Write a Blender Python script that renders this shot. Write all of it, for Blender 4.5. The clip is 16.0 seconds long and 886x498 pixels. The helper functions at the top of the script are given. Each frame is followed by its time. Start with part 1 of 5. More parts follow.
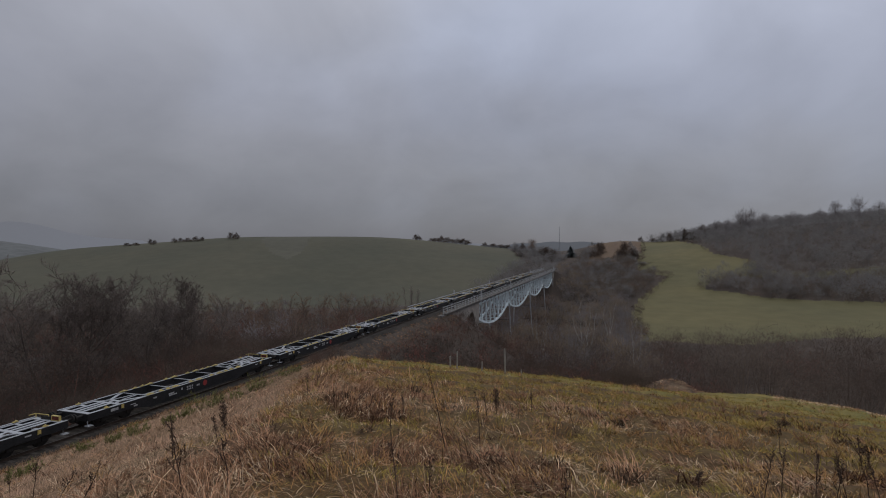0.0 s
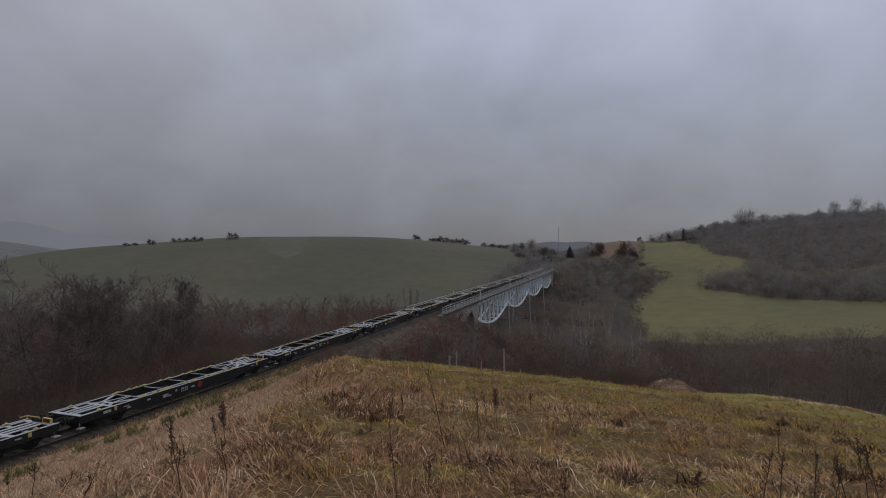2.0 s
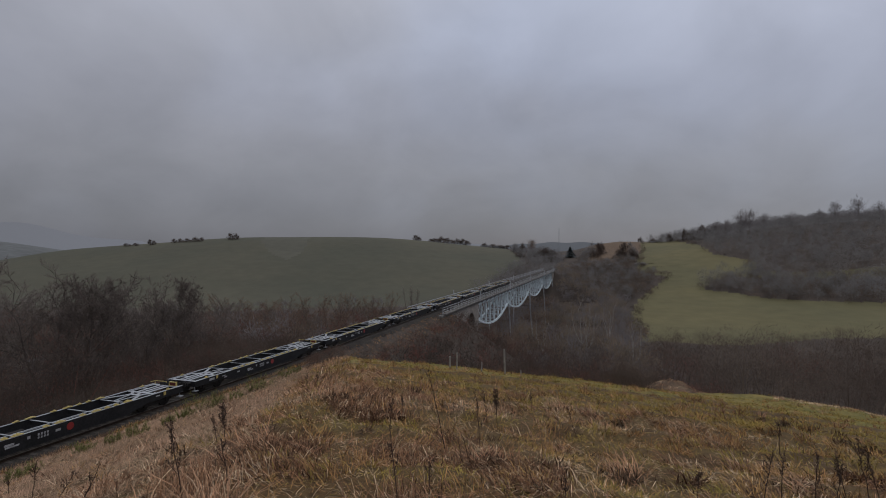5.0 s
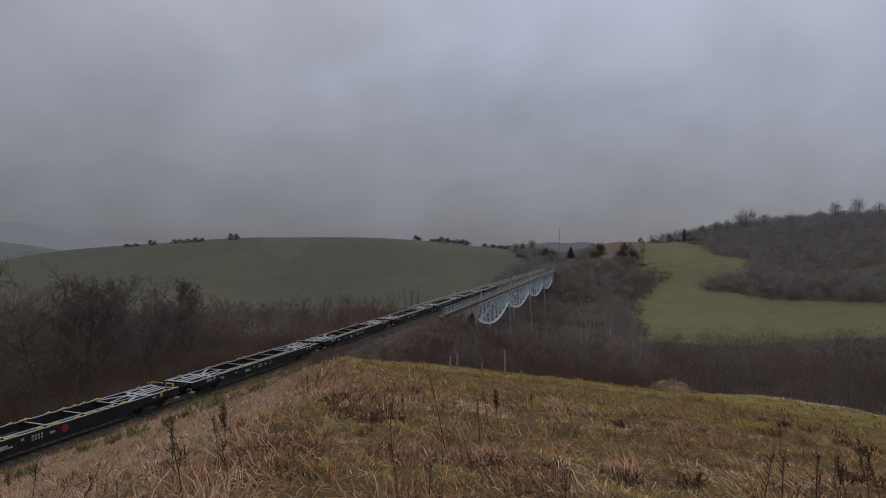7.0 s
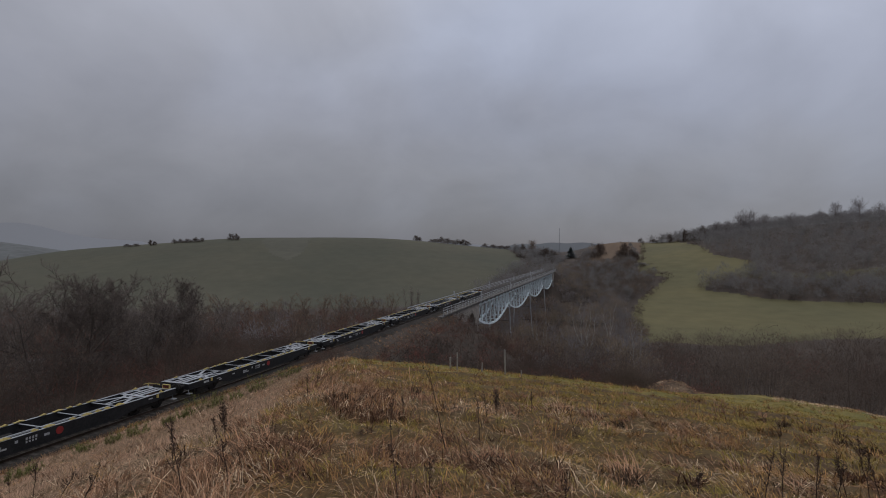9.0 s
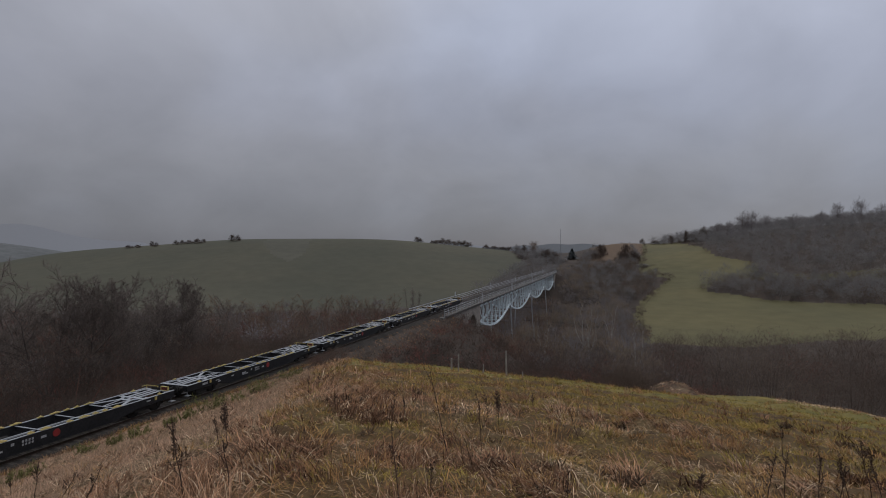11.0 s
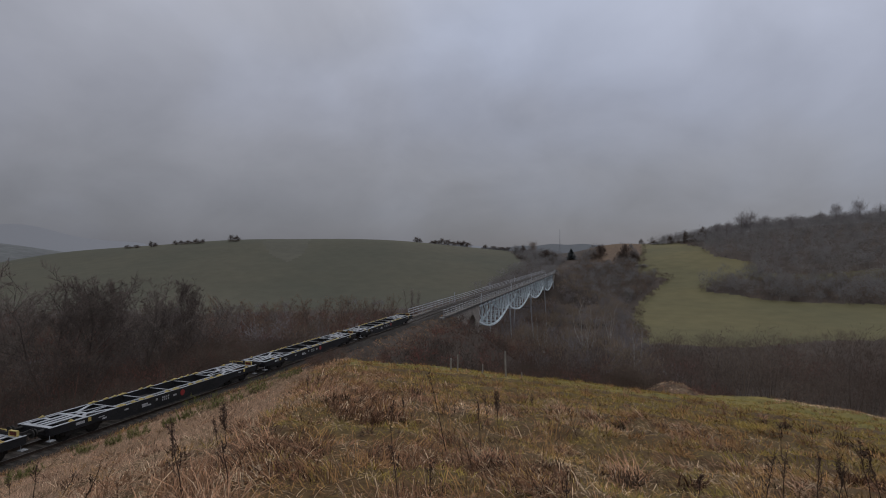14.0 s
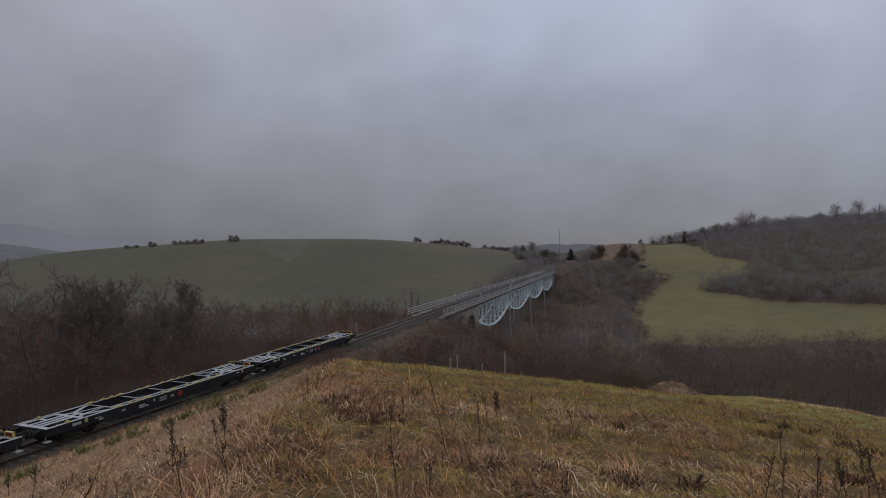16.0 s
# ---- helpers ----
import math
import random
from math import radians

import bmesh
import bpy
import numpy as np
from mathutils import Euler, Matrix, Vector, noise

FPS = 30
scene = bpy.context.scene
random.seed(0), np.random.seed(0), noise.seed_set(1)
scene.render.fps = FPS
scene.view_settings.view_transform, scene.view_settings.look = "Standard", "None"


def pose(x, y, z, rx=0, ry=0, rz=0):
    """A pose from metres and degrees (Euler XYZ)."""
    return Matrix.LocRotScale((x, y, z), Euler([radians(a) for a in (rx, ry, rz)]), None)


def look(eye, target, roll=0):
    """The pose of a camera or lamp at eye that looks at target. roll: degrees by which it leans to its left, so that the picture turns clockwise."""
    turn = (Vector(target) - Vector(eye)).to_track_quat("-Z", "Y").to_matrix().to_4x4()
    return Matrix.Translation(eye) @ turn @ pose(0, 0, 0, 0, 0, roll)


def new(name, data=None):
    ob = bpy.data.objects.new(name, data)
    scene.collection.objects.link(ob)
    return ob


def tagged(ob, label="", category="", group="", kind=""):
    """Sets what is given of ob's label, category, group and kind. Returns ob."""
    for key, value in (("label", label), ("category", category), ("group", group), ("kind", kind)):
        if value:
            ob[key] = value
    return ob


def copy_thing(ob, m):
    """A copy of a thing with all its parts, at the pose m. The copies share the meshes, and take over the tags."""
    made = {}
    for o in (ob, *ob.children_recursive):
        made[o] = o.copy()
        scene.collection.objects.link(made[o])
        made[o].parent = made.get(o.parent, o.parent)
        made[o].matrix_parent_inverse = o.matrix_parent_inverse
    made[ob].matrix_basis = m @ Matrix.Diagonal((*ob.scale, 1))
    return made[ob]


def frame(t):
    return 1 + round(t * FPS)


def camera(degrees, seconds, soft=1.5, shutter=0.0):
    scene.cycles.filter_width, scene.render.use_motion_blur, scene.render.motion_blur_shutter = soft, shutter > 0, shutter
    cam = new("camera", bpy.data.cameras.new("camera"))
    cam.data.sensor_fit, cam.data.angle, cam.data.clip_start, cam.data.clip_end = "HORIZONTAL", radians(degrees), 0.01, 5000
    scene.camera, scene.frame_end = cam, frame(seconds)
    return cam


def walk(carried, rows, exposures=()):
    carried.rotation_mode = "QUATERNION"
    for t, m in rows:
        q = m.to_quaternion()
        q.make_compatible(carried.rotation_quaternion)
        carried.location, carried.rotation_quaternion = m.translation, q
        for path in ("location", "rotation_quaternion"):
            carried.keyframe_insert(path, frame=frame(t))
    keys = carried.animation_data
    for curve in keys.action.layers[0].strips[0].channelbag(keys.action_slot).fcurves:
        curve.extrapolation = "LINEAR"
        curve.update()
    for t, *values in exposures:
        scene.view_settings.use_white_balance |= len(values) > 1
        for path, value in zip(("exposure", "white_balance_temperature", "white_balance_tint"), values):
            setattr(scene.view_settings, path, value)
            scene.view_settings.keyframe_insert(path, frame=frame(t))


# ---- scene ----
TURN = 17.85                       # the view's heading, degrees left of the line
EYE = (31.4, 0.0, 10.83)           # z = 0 is the top of the rails
cam = camera(81.2, 16.0, soft=1.0)


def view(dx, dy):
    """The pose for a picture shifted by a hair to the right and down."""
    return pose(*EYE, 90.595 + math.degrees(dy / 915), 0, TURN + math.degrees(dx / 915))


walk(cam, [(0, view(0, 0)), (0.5, view(0, -0.3)), (1, view(0, -0.8)), (1.5, view(-1.3, 0)), (2, view(-1.3, 0)), (2.5, view(0, 0)),
           (3, view(0, 1)), (3.5, view(-0.3, 1.1)), (4, view(-1.2, 1.2)), (6.5, view(0.6, 0.2)), (7, view(0, 1.2)), (8, view(0, 1.2)),
           (9, view(0.1, 1.7)), (11.5, view(2.5, 4)), (12, view(1.9, 4)), (12.5, view(1.6, 4)), (13, view(2.2, 4)), (14, view(0.9, 4.2)),
           (15, view(0.6, 4.1)), (16, view(0.2, 4.1))], exposures=[(0, 0.0), (16, 0.0)])

# ---- light ----
world = bpy.data.worlds.new("overcast_sky")
scene.world = world
world.use_nodes = True


def make_sky():
    nt = world.node_tree
    nt.nodes.clear()
    n, l = nt.nodes.new, nt.links.new
    out = n("ShaderNodeOutputWorld")
    add = n("ShaderNodeAddShader")
    sky = n("ShaderNodeTexSky")
    sky.sky_type, sky.sun_disc = "NISHITA", False
    sky.sun_elevation, sky.sun_rotation = radians(38), radians(20)
    bg = n("ShaderNodeBackground")
    bg.inputs[1].default_value = 0.004
    l(sky.outputs[0], bg.inputs[0])
    tc = n("ShaderNodeTexCoord")
    sep = n("ShaderNodeSeparateXYZ")
    l(tc.outputs["Generated"], sep.inputs[0])
    # height above the horizon -> cloud brightness
    ramp = n("ShaderNodeValToRGB")
    els = ramp.color_ramp.elements
    els[0].position, els[0].color = 0.0, (0.118, 0.121, 0.148, 1)
    els[1].position, els[1].color = 1.0, (0.62, 0.64, 0.70, 1)
    for p, c in ((0.06, (0.158, 0.160, 0.188, 1)), (0.16, (0.215, 0.217, 0.252, 1)), (0.28, (0.270, 0.276, 0.330, 1)), (0.46, (0.385, 0.397, 0.472, 1))):
        e = els.new(p)
        e.color = c
    l(sep.outputs[2], ramp.inputs[0])
    # clouds lie on a plane overhead: project the direction on it
    mx = n("ShaderNodeMath")
    mx.operation = "ADD"
    mx.inputs[1].default_value = 0.75
    l(sep.outputs[2], mx.inputs[0])
    dv = n("ShaderNodeVectorMath")
    dv.operation = "DIVIDE"
    cmb = n("ShaderNodeCombineXYZ")
    for i in range(3):
        l(mx.outputs[0], cmb.inputs[i])
    l(tc.outputs["Generated"], dv.inputs[0])
    l(cmb.outputs[0], dv.inputs[1])
    nz = n("ShaderNodeTexNoise")
    nz.inputs["Scale"].default_value, nz.inputs["Detail"].default_value, nz.inputs["Roughness"].default_value = 3.4, 5, 0.53
    nz.inputs["Distortion"].default_value = 0.3
    l(dv.outputs[0], nz.inputs["Vector"])
    mr = n("ShaderNodeMapRange")
    mr.inputs[1].default_value, mr.inputs[2].default_value, mr.inputs[3].default_value, mr.inputs[4].default_value = 0.29, 0.71, 0.86, 1.15
    l(nz.outputs[0], mr.inputs[0])
    mul = n("ShaderNodeVectorMath")
    mul.operation = "SCALE"
    l(ramp.outputs[0], mul.inputs[0])
    # and they are a little brighter towards the east, where they thin
    east, lift, both = n("ShaderNodeVectorMath"), n("ShaderNodeMath"), n("ShaderNodeMath")
    east.operation, lift.operation, both.operation = "DOT_PRODUCT", "MULTIPLY_ADD", "MULTIPLY"
    east.inputs[1].default_value = (0.952, 0.307, 0.0)
    l(tc.outputs["Generated"], east.inputs[0])
    l(east.outputs["Value"], lift.inputs[0])
    lift.inputs[1].default_value, lift.inputs[2].default_value = 0.10, 1.0
    l(lift.outputs[0], both.inputs[0])
    l(mr.outputs[0], both.inputs[1])
    l(both.outputs[0], mul.inputs[3])
    # thinner cloud lets some blue through
    nb = n("ShaderNodeTexNoise")
    nb.inputs["Scale"].default_value, nb.inputs["Detail"].default_value = 1.7, 3
    l(dv.outputs[0], nb.inputs["Vector"])
    mb = n("ShaderNodeMapRange")
    mb.inputs[1].default_value, mb.inputs[2].default_value = 0.42, 0.66
    ma = n("ShaderNodeMath")
    ma.operation = "MULTIPLY_ADD"
    l(east.outputs["Value"], ma.inputs[0])
    ma.inputs[1].default_value = 0.20
    l(nb.outputs[0], ma.inputs[2])
    l(ma.outputs[0], mb.inputs[0])
    tb = n("ShaderNodeMix")
    tb.data_type = "RGBA"
    tb.inputs[6].default_value, tb.inputs[7].default_value = (0.988, 0.995, 0.965, 1), (0.962, 1.018, 1.065, 1)
    l(mb.outputs[0], tb.inputs[0])
    mul2 = n("ShaderNodeVectorMath")
    mul2.operation = "MULTIPLY"
    l(mul.outputs[0], mul2.inputs[0])
    l(tb.outputs[2], mul2.inputs[1])
    bg2 = n("ShaderNodeBackground")
    bg2.inputs[1].default_value = 1.13
    l(mul2.outputs[0], bg2.inputs[0])
    l(bg.outputs[0], add.inputs[0])
    l(bg2.outputs[0], add.inputs[1])
    l(add.outputs[0], out.inputs[0])


make_sky()
sun = new("sun", bpy.data.lights.new("sun", "SUN"))
sun.data.energy, sun.data.angle, sun.data.color = 0.7, radians(40), (1.0, 0.97, 0.93)
sun.matrix_world = look((0, 0, 60), (-20, -40, 0))


# ---- materials ----
def material(name, base, rough=0.85, metal=0.0, var=0.35, scale=3.0, fine=40.0, bump=0.3, tint=None, spread=0.0, coord="Object", thin=0.0):
    """A surface of one pigment, with stains at a large scale, grain at a small one, relief, and a difference from piece to piece; thin things pass some light on."""
    m = bpy.data.materials.new(name)
    m.use_nodes = True
    nt = m.node_tree
    n, l = nt.nodes.new, nt.links.new
    b = nt.nodes["Principled BSDF"]
    b.inputs["Roughness"].default_value, b.inputs["Metallic"].default_value = rough, metal
    tc = n("ShaderNodeTexCoord")
    n1, n2 = n("ShaderNodeTexNoise"), n("ShaderNodeTexNoise")
    for q, s in ((n1, scale), (n2, fine)):
        q.inputs["Scale"].default_value, q.inputs["Detail"].default_value = s, 4
        l(tc.outputs[coord], q.inputs["Vector"])
    mix = n("ShaderNodeMix")
    mix.data_type = "RGBA"
    c2 = tint or tuple(c * (1 - var) for c in base)
    mix.inputs[6].default_value, mix.inputs[7].default_value = (*base, 1), (*c2, 1)
    mr = n("ShaderNodeMapRange")
    mr.inputs[1].default_value, mr.inputs[2].default_value = 0.38, 0.62
    l(n1.outputs[0], mr.inputs[0])
    l(mr.outputs[0], mix.inputs[0])
    hs = n("ShaderNodeHueSaturation")
    l(mix.outputs[2], hs.inputs["Color"])
    mv = n("ShaderNodeMapRange")
    mv.inputs[1].default_value, mv.inputs[2].default_value = 0.3, 0.7
    mv.inputs[3].default_value, mv.inputs[4].default_value = 1 - var, 1 + var
    l(n2.outputs[0], mv.inputs[0])
    val = mv.outputs[0]
    if spread:
        geo, oi = n("ShaderNodeNewGeometry"), n("ShaderNodeObjectInfo")
        sm = n("ShaderNodeMath")
        sm.operation = "ADD"
        l(geo.outputs["Random Per Island"], sm.inputs[0])
        l(oi.outputs["Random"], sm.inputs[1])
        fr = n("ShaderNodeMath")
        fr.operation = "FRACT"
        l(sm.outputs[0], fr.inputs[0])
        ms = n("ShaderNodeMapRange")
        ms.inputs[3].default_value, ms.inputs[4].default_value = 1 - spread, 1 + spread
        l(fr.outputs[0], ms.inputs[0])
        mm = n("ShaderNodeMath")
        mm.operation = "MULTIPLY"
        l(mv.outputs[0], mm.inputs[0])
        l(ms.outputs[0], mm.inputs[1])
        val = mm.outputs[0]
    l(val, hs.inputs["Value"])
    l(hs.outputs[0], b.inputs["Base Color"])
    if bump:
        bp = n("ShaderNodeBump")
        bp.inputs["Strength"].default_value, bp.inputs["Distance"].default_value = bump, 0.5 / fine
        l(n2.outputs[0], bp.inputs["Height"])
        l(bp.outputs[0], b.inputs["Normal"])
    if thin:
        tr, ad = n("ShaderNodeBsdfTranslucent"), n("ShaderNodeMixShader")
        l(hs.outputs[0], tr.inputs["Color"])
        ad.inputs[0].default_value = thin
        l(b.outputs[0], ad.inputs[1])
        l(tr.outputs[0], ad.inputs[2])
        l(ad.outputs[0], nt.nodes["Material Output"].inputs["Surface"])
    b.inputs["Specular IOR Level"].default_value = 0.5 if metal or rough < 0.6 else 0.2
    return m


M = {
    "meadow": material("meadow_soil_and_thatch", (0.092, 0.054, 0.024), 0.95, var=0.4, scale=0.6, fine=14, bump=0.8, tint=(0.112, 0.074, 0.028)),
    "field_left": material("winter_crop_dull", (0.091, 0.084, 0.058), 0.95, var=0.07, scale=0.009, fine=0.12, bump=0.05, tint=(0.074, 0.072, 0.051)),
    "field_right": material("winter_crop_green", (0.130, 0.111, 0.052), 0.95, var=0.10, scale=0.014, fine=0.12, bump=0.05, tint=(0.107, 0.096, 0.047)),
    "pale_crop": material("pale_bare_crop_patch", (0.097, 0.091, 0.068), 0.95, var=0.08, scale=0.02, fine=0.15, bump=0.05, tint=(0.086, 0.082, 0.062)),
    # mist over the far hill is painted into this pale grey
    "far_field": material("hazed_far_field", (0.125, 0.128, 0.126), 0.95, var=0.15, scale=0.01, fine=0.06, bump=0),
    "turf": material("short_green_turf", (0.205, 0.152, 0.044), 0.95, var=0.35, scale=0.5, fine=5, bump=0.6, tint=(0.118, 0.108, 0.030)),
    "bank": material("earth_and_dead_grass", (0.17, 0.115, 0.072), 0.95, var=0.45, scale=0.8, fine=6, bump=0.8, tint=(0.085, 0.055, 0.038)),
    "wood_floor": material("leaf_litter", (0.074, 0.056, 0.045), 0.95, var=0.3, scale=0.08, fine=1.5, bump=0.4),
    # ballast and sleepers darkened to hold the shade below the train
    "ballast": material("ballast_stone", (0.050, 0.042, 0.036), 0.95, var=0.4, scale=0.5, fine=14, bump=0.8),
    "sleeper": material("concrete_sleeper", (0.085, 0.072, 0.062), 0.9, var=0.25, fine=20, spread=0.15),
    "rail": material("rail_steel", (0.10, 0.075, 0.06), 0.55, 0.6, var=0.3, fine=12),
    "rail_top": material("worn_rail_head", (0.17, 0.15, 0.14), 0.45, 0.7, var=0.1, fine=60, bump=0.05),
    "frame_top": material("pale_frame_steel", (0.40, 0.41, 0.43), 0.42, 0.15, var=0.2, scale=1.2, fine=16, bump=0.1),
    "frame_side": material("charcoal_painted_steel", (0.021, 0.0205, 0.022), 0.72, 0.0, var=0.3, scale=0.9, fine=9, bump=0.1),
    # near-black running gear: the shade under the wagons is put into it
    "under": material("dull_black_steel", (0.032, 0.029, 0.027), 0.8, 0.0, var=0.3, fine=12),
    "yellow": material("yellow_paint", (0.50, 0.38, 0.12), 0.5, var=0.2, fine=20, bump=0.05),
    "brake_red": material("dull_red_paint", (0.13, 0.03, 0.02), 0.6, var=0.3, fine=20, bump=0.05),
    "pier": material("pale_pier_steel", (0.36, 0.36, 0.36), 0.7, var=0.2, scale=0.4, fine=3, bump=0.05),
    "red": material("red_paint", (0.24, 0.022, 0.022), 0.5, var=0.15, fine=20, bump=0.05),
    "white": material("white_stencil_paint", (0.38, 0.38, 0.39), 0.6, var=0.3, fine=20, bump=0.05),
    "truss": material("pale_blue_grey_bridge_paint", (0.66, 0.735, 0.755), 0.55, 0.0, var=0.15, scale=0.4, fine=3, bump=0.05),
    "rail_paint": material("pale_grey_handrail_paint", (0.42, 0.43, 0.44), 0.55, 0.0, var=0.15, scale=0.4, fine=3, bump=0.05),
    "deck": material("weathered_deck_concrete", (0.17, 0.155, 0.14), 0.9, var=0.25, scale=0.3, fine=4, bump=0.2),
    "masonry": material("sandstone_masonry", (0.27, 0.24, 0.21), 0.92, var=0.3, scale=0.4, fine=5, bump=0.4, spread=0.15),
}


# ---- building blocks ----
def link(name, bm, mat, parent=None, label=""):
    me = bpy.data.meshes.new(name)
    bm.normal_update()
    bm.to_mesh(me)
    bm.free()
    me.materials.append(M[mat] if isinstance(mat, str) else mat)
    ob = new(name, me)
    if parent is not None:
        ob.parent = parent
    if label:
        tagged(ob, label)
    return ob


part = link


def solid(name, verts, faces, mats, parent=None, label="", index=None, smooth=False):
    """A mesh from arrays."""
    me = bpy.data.meshes.new(name)
    verts, faces = np.asarray(verts, np.float32), np.asarray(faces, np.int32)
    k = faces.shape[1]
    me.vertices.add(len(verts))
    me.vertices.foreach_set("co", verts.ravel())
    me.loops.add(faces.size)
    me.loops.foreach_set("vertex_index", faces.ravel())
    me.polygons.add(len(faces))
    me.polygons.foreach_set("loop_start", np.arange(0, faces.size, k, dtype=np.int32))
    for m in mats:
        me.materials.append(M[m] if isinstance(m, str) else m)
    if index is not None:
        me.polygons.foreach_set("material_index", np.asarray(index, np.int32))
    if smooth:
        me.polygons.foreach_set("use_smooth", np.ones(len(faces), bool))
    me.update(calc_edges=True)
    ob = new(name, me)
    if parent is not None:
        ob.parent = parent
    if label:
        tagged(ob, label)
    return ob


def box(bm, x0, x1, y0, y1, z0, z1, bevel=0.0):
    g = bmesh.ops.create_cube(bm, size=1, matrix=Matrix.Translation(((x0 + x1) / 2, (y0 + y1) / 2, (z0 + z1) / 2)) @ Matrix.Diagonal((x1 - x0, y1 - y0, z1 - z0, 1)))
    if bevel:
        es = list({e for v in g["verts"] for e in v.link_edges})
        bmesh.ops.bevel(bm, geom=es, offset=bevel, segments=1, affect="EDGES")


def beam(bm, p, q, w, h, up=(0, 0, 1)):
    """A square bar from p to q, w across and h along up."""
    p, q = Vector(p), Vector(q)
    d = (q - p).normalized()
    s = d.cross(Vector(up))
    s = s.normalized() if s.length > 1e-5 else Vector((1, 0, 0))
    u = s.cross(d)
    vs = [bm.verts.new(c + s * a * w / 2 + u * b * h / 2) for c in (p, q) for a, b in ((-1, -1), (1, -1), (1, 1), (-1, 1))]
    for f in ((3, 2, 1, 0), (4, 5, 6, 7), (0, 1, 5, 4), (1, 2, 6, 5), (2, 3, 7, 6), (3, 0, 4, 7)):
        bm.faces.new([vs[i] for i in f])


def rod(bm, p, q, r0, r1, n=8):
    """A round bar that tapers from p to q."""
    p, q = Vector(p), Vector(q)
    m = Matrix.Translation((p + q) / 2) @ (q - p).to_track_quat("Z", "Y").to_matrix().to_4x4()
    bmesh.ops.create_cone(bm, cap_ends=True, segments=n, radius1=r0, radius2=r1, depth=(q - p).length, matrix=m)


# ---- ground ----
C, S = math.cos(radians(TURN)), math.sin(radians(TURN))


def to_view(x, y):
    """Metres to the right of the eye and ahead of it."""
    return (x - EYE[0]) * C + y * S, -(x - EYE[0]) * S + y * C


def to_world(a, b):
    return EYE[0] + a * C - b * S, a * S + b * C


def blend(t):
    t = np.clip(t, 0, 1)
    return t * t * (3 - 2 * t)


def waves(x, y, step, seed=0):
    """Smooth unevenness of about -1 to 1, with a wavelength near step."""
    k = 2 * math.pi / step
    return (np.sin(k * (x * 0.83 + y * 0.55) + seed) + np.sin(k * 1.31 * (x * -0.42 + y * 0.9) + 2.1 * seed + 1) + np.sin(k * 0.77 * (x * 0.2 - y * 0.97) + 1.7 * seed + 2.3)) / 3


FLOOR = -25.0


def grade(y):
    """The height of the rails: level beside the meadow, then rising one in a hundred over the viaduct."""
    y = np.asarray(y, float)
    return np.where(y < 20, 0.0, np.where(y < 60, (y - 20) ** 2 / 8000, 0.2 + 0.01 * (y - 60)))


def height(x, y):
    """The height of the ground: the spur with the meadow, the line's cutting and bank, the valley, and the two hills beyond."""
    x, y = np.asarray(x, float), np.asarray(y, float)
    a, b = to_view(x, y)
    r = np.hypot(a, b)
    near = 9.13 - 0.094 * a - 0.1136 * b - 0.00156 * np.where(r < 48, r * r, 96 * r - 48 * 48)
    near = near + 0.95 * np.exp(-((a - 23.0) / 5) ** 2 - ((b - 35) / 8) ** 2) - 0.07 * blend((a - 14) / 12) * blend(b / 25)
    near = near + (0.07 * waves(x, y, 1.7, 1) + 0.05 * waves(x, y, 0.83, 7) * blend((26 - r) / 14) + 0.10 * waves(x, y, 7.0, 2)) * blend(r / 4)
    # the far side of the line falls away
    near = np.where(x < 0, np.minimum(near, -1.0 + 0.30 * x + 0.8 * waves(x, y, 30, 5)), near)
    hill_l = 56 * np.exp(-0.5 * ((a + 137) / np.where(a < -137, 330, 270)) ** 2 - 0.5 * ((b - 560) / np.where(b < 560, 140, 260)) ** 2)
    hill_l = hill_l * (1 - 0.18 * blend((-a - 350) / 110) * (r < 800))
    hill_r = 70 * np.exp(-0.5 * ((a - 430) / np.where(a < 430, 230, 420)) ** 2 - 0.5 * ((b - 500) / np.where(b < 500, 150, 300)) ** 2)
    hill_f = 74 * np.exp(-0.5 * ((a + 1180) / 240) ** 2 - 0.5 * ((b - 1250) / 200) ** 2)
    rise = 9 * np.exp(-((a - 183) / 36) ** 2 - ((b - 570) / 70) ** 2)
    far = rise + FLOOR + (hill_l ** 4 + hill_r ** 4 + hill_f ** 4 + 1e-6) ** 0.25 + 1.2 * waves(x, y, 160, 3) * blend((r - 90) / 80)
    z = np.maximum(near, far) + 0.0
    d = near - far
    z = np.where(np.abs(d) < 6, z + (6 - np.abs(d)) ** 2 / 24, z)
    # cutting and bank
    w = np.abs(x) - np.where(x > 0, 1.5, 2.0)
    slope = np.where(x > 0, 0.35, 0.8)
    bed = grade(y) - 0.5
    cut = bed + np.maximum(w, 0) * slope
    past = np.minimum(np.maximum(y - 95, 0), np.maximum(289 - y, 0))
    bank = bed - (np.maximum(w - 0.6, 0) + past) * 0.62
    z = np.where(x > -60, np.minimum(z, np.where(y < 440, cut + 60 * blend((y - 380) / 60), 1e3)), z)
    z = np.maximum(z, bank)
    # a heap of earth below the meadow, on the way to the wood, and its low tail
    heap = 1.35 * np.exp(-(((a - 20.9) / 1.9) ** 2 + ((b - 49.0) / 3.0) ** 2) ** 1.4) + 0.95 * np.exp(-((a - 23.6) / 3.2) ** 2 - ((b - 47.5) / 3.0) ** 2)
    return z + heap * (1 + 0.10 * waves(x, y, 2.6, 8) + 0.05 * waves(x, y, 1.1, 5))


def inside(a, b, poly):
    """Which points lie in a polygon of the plan."""
    hit = np.zeros(np.shape(a), bool)
    for (x0, y0), (x1, y1) in zip(poly, poly[1:] + poly[:1]):
        c = (y0 > b) != (y1 > b)
        hit ^= c & (a < (x1 - x0) * (b - y0) / (y1 - y0 + 1e-9) + x0)
    return hit


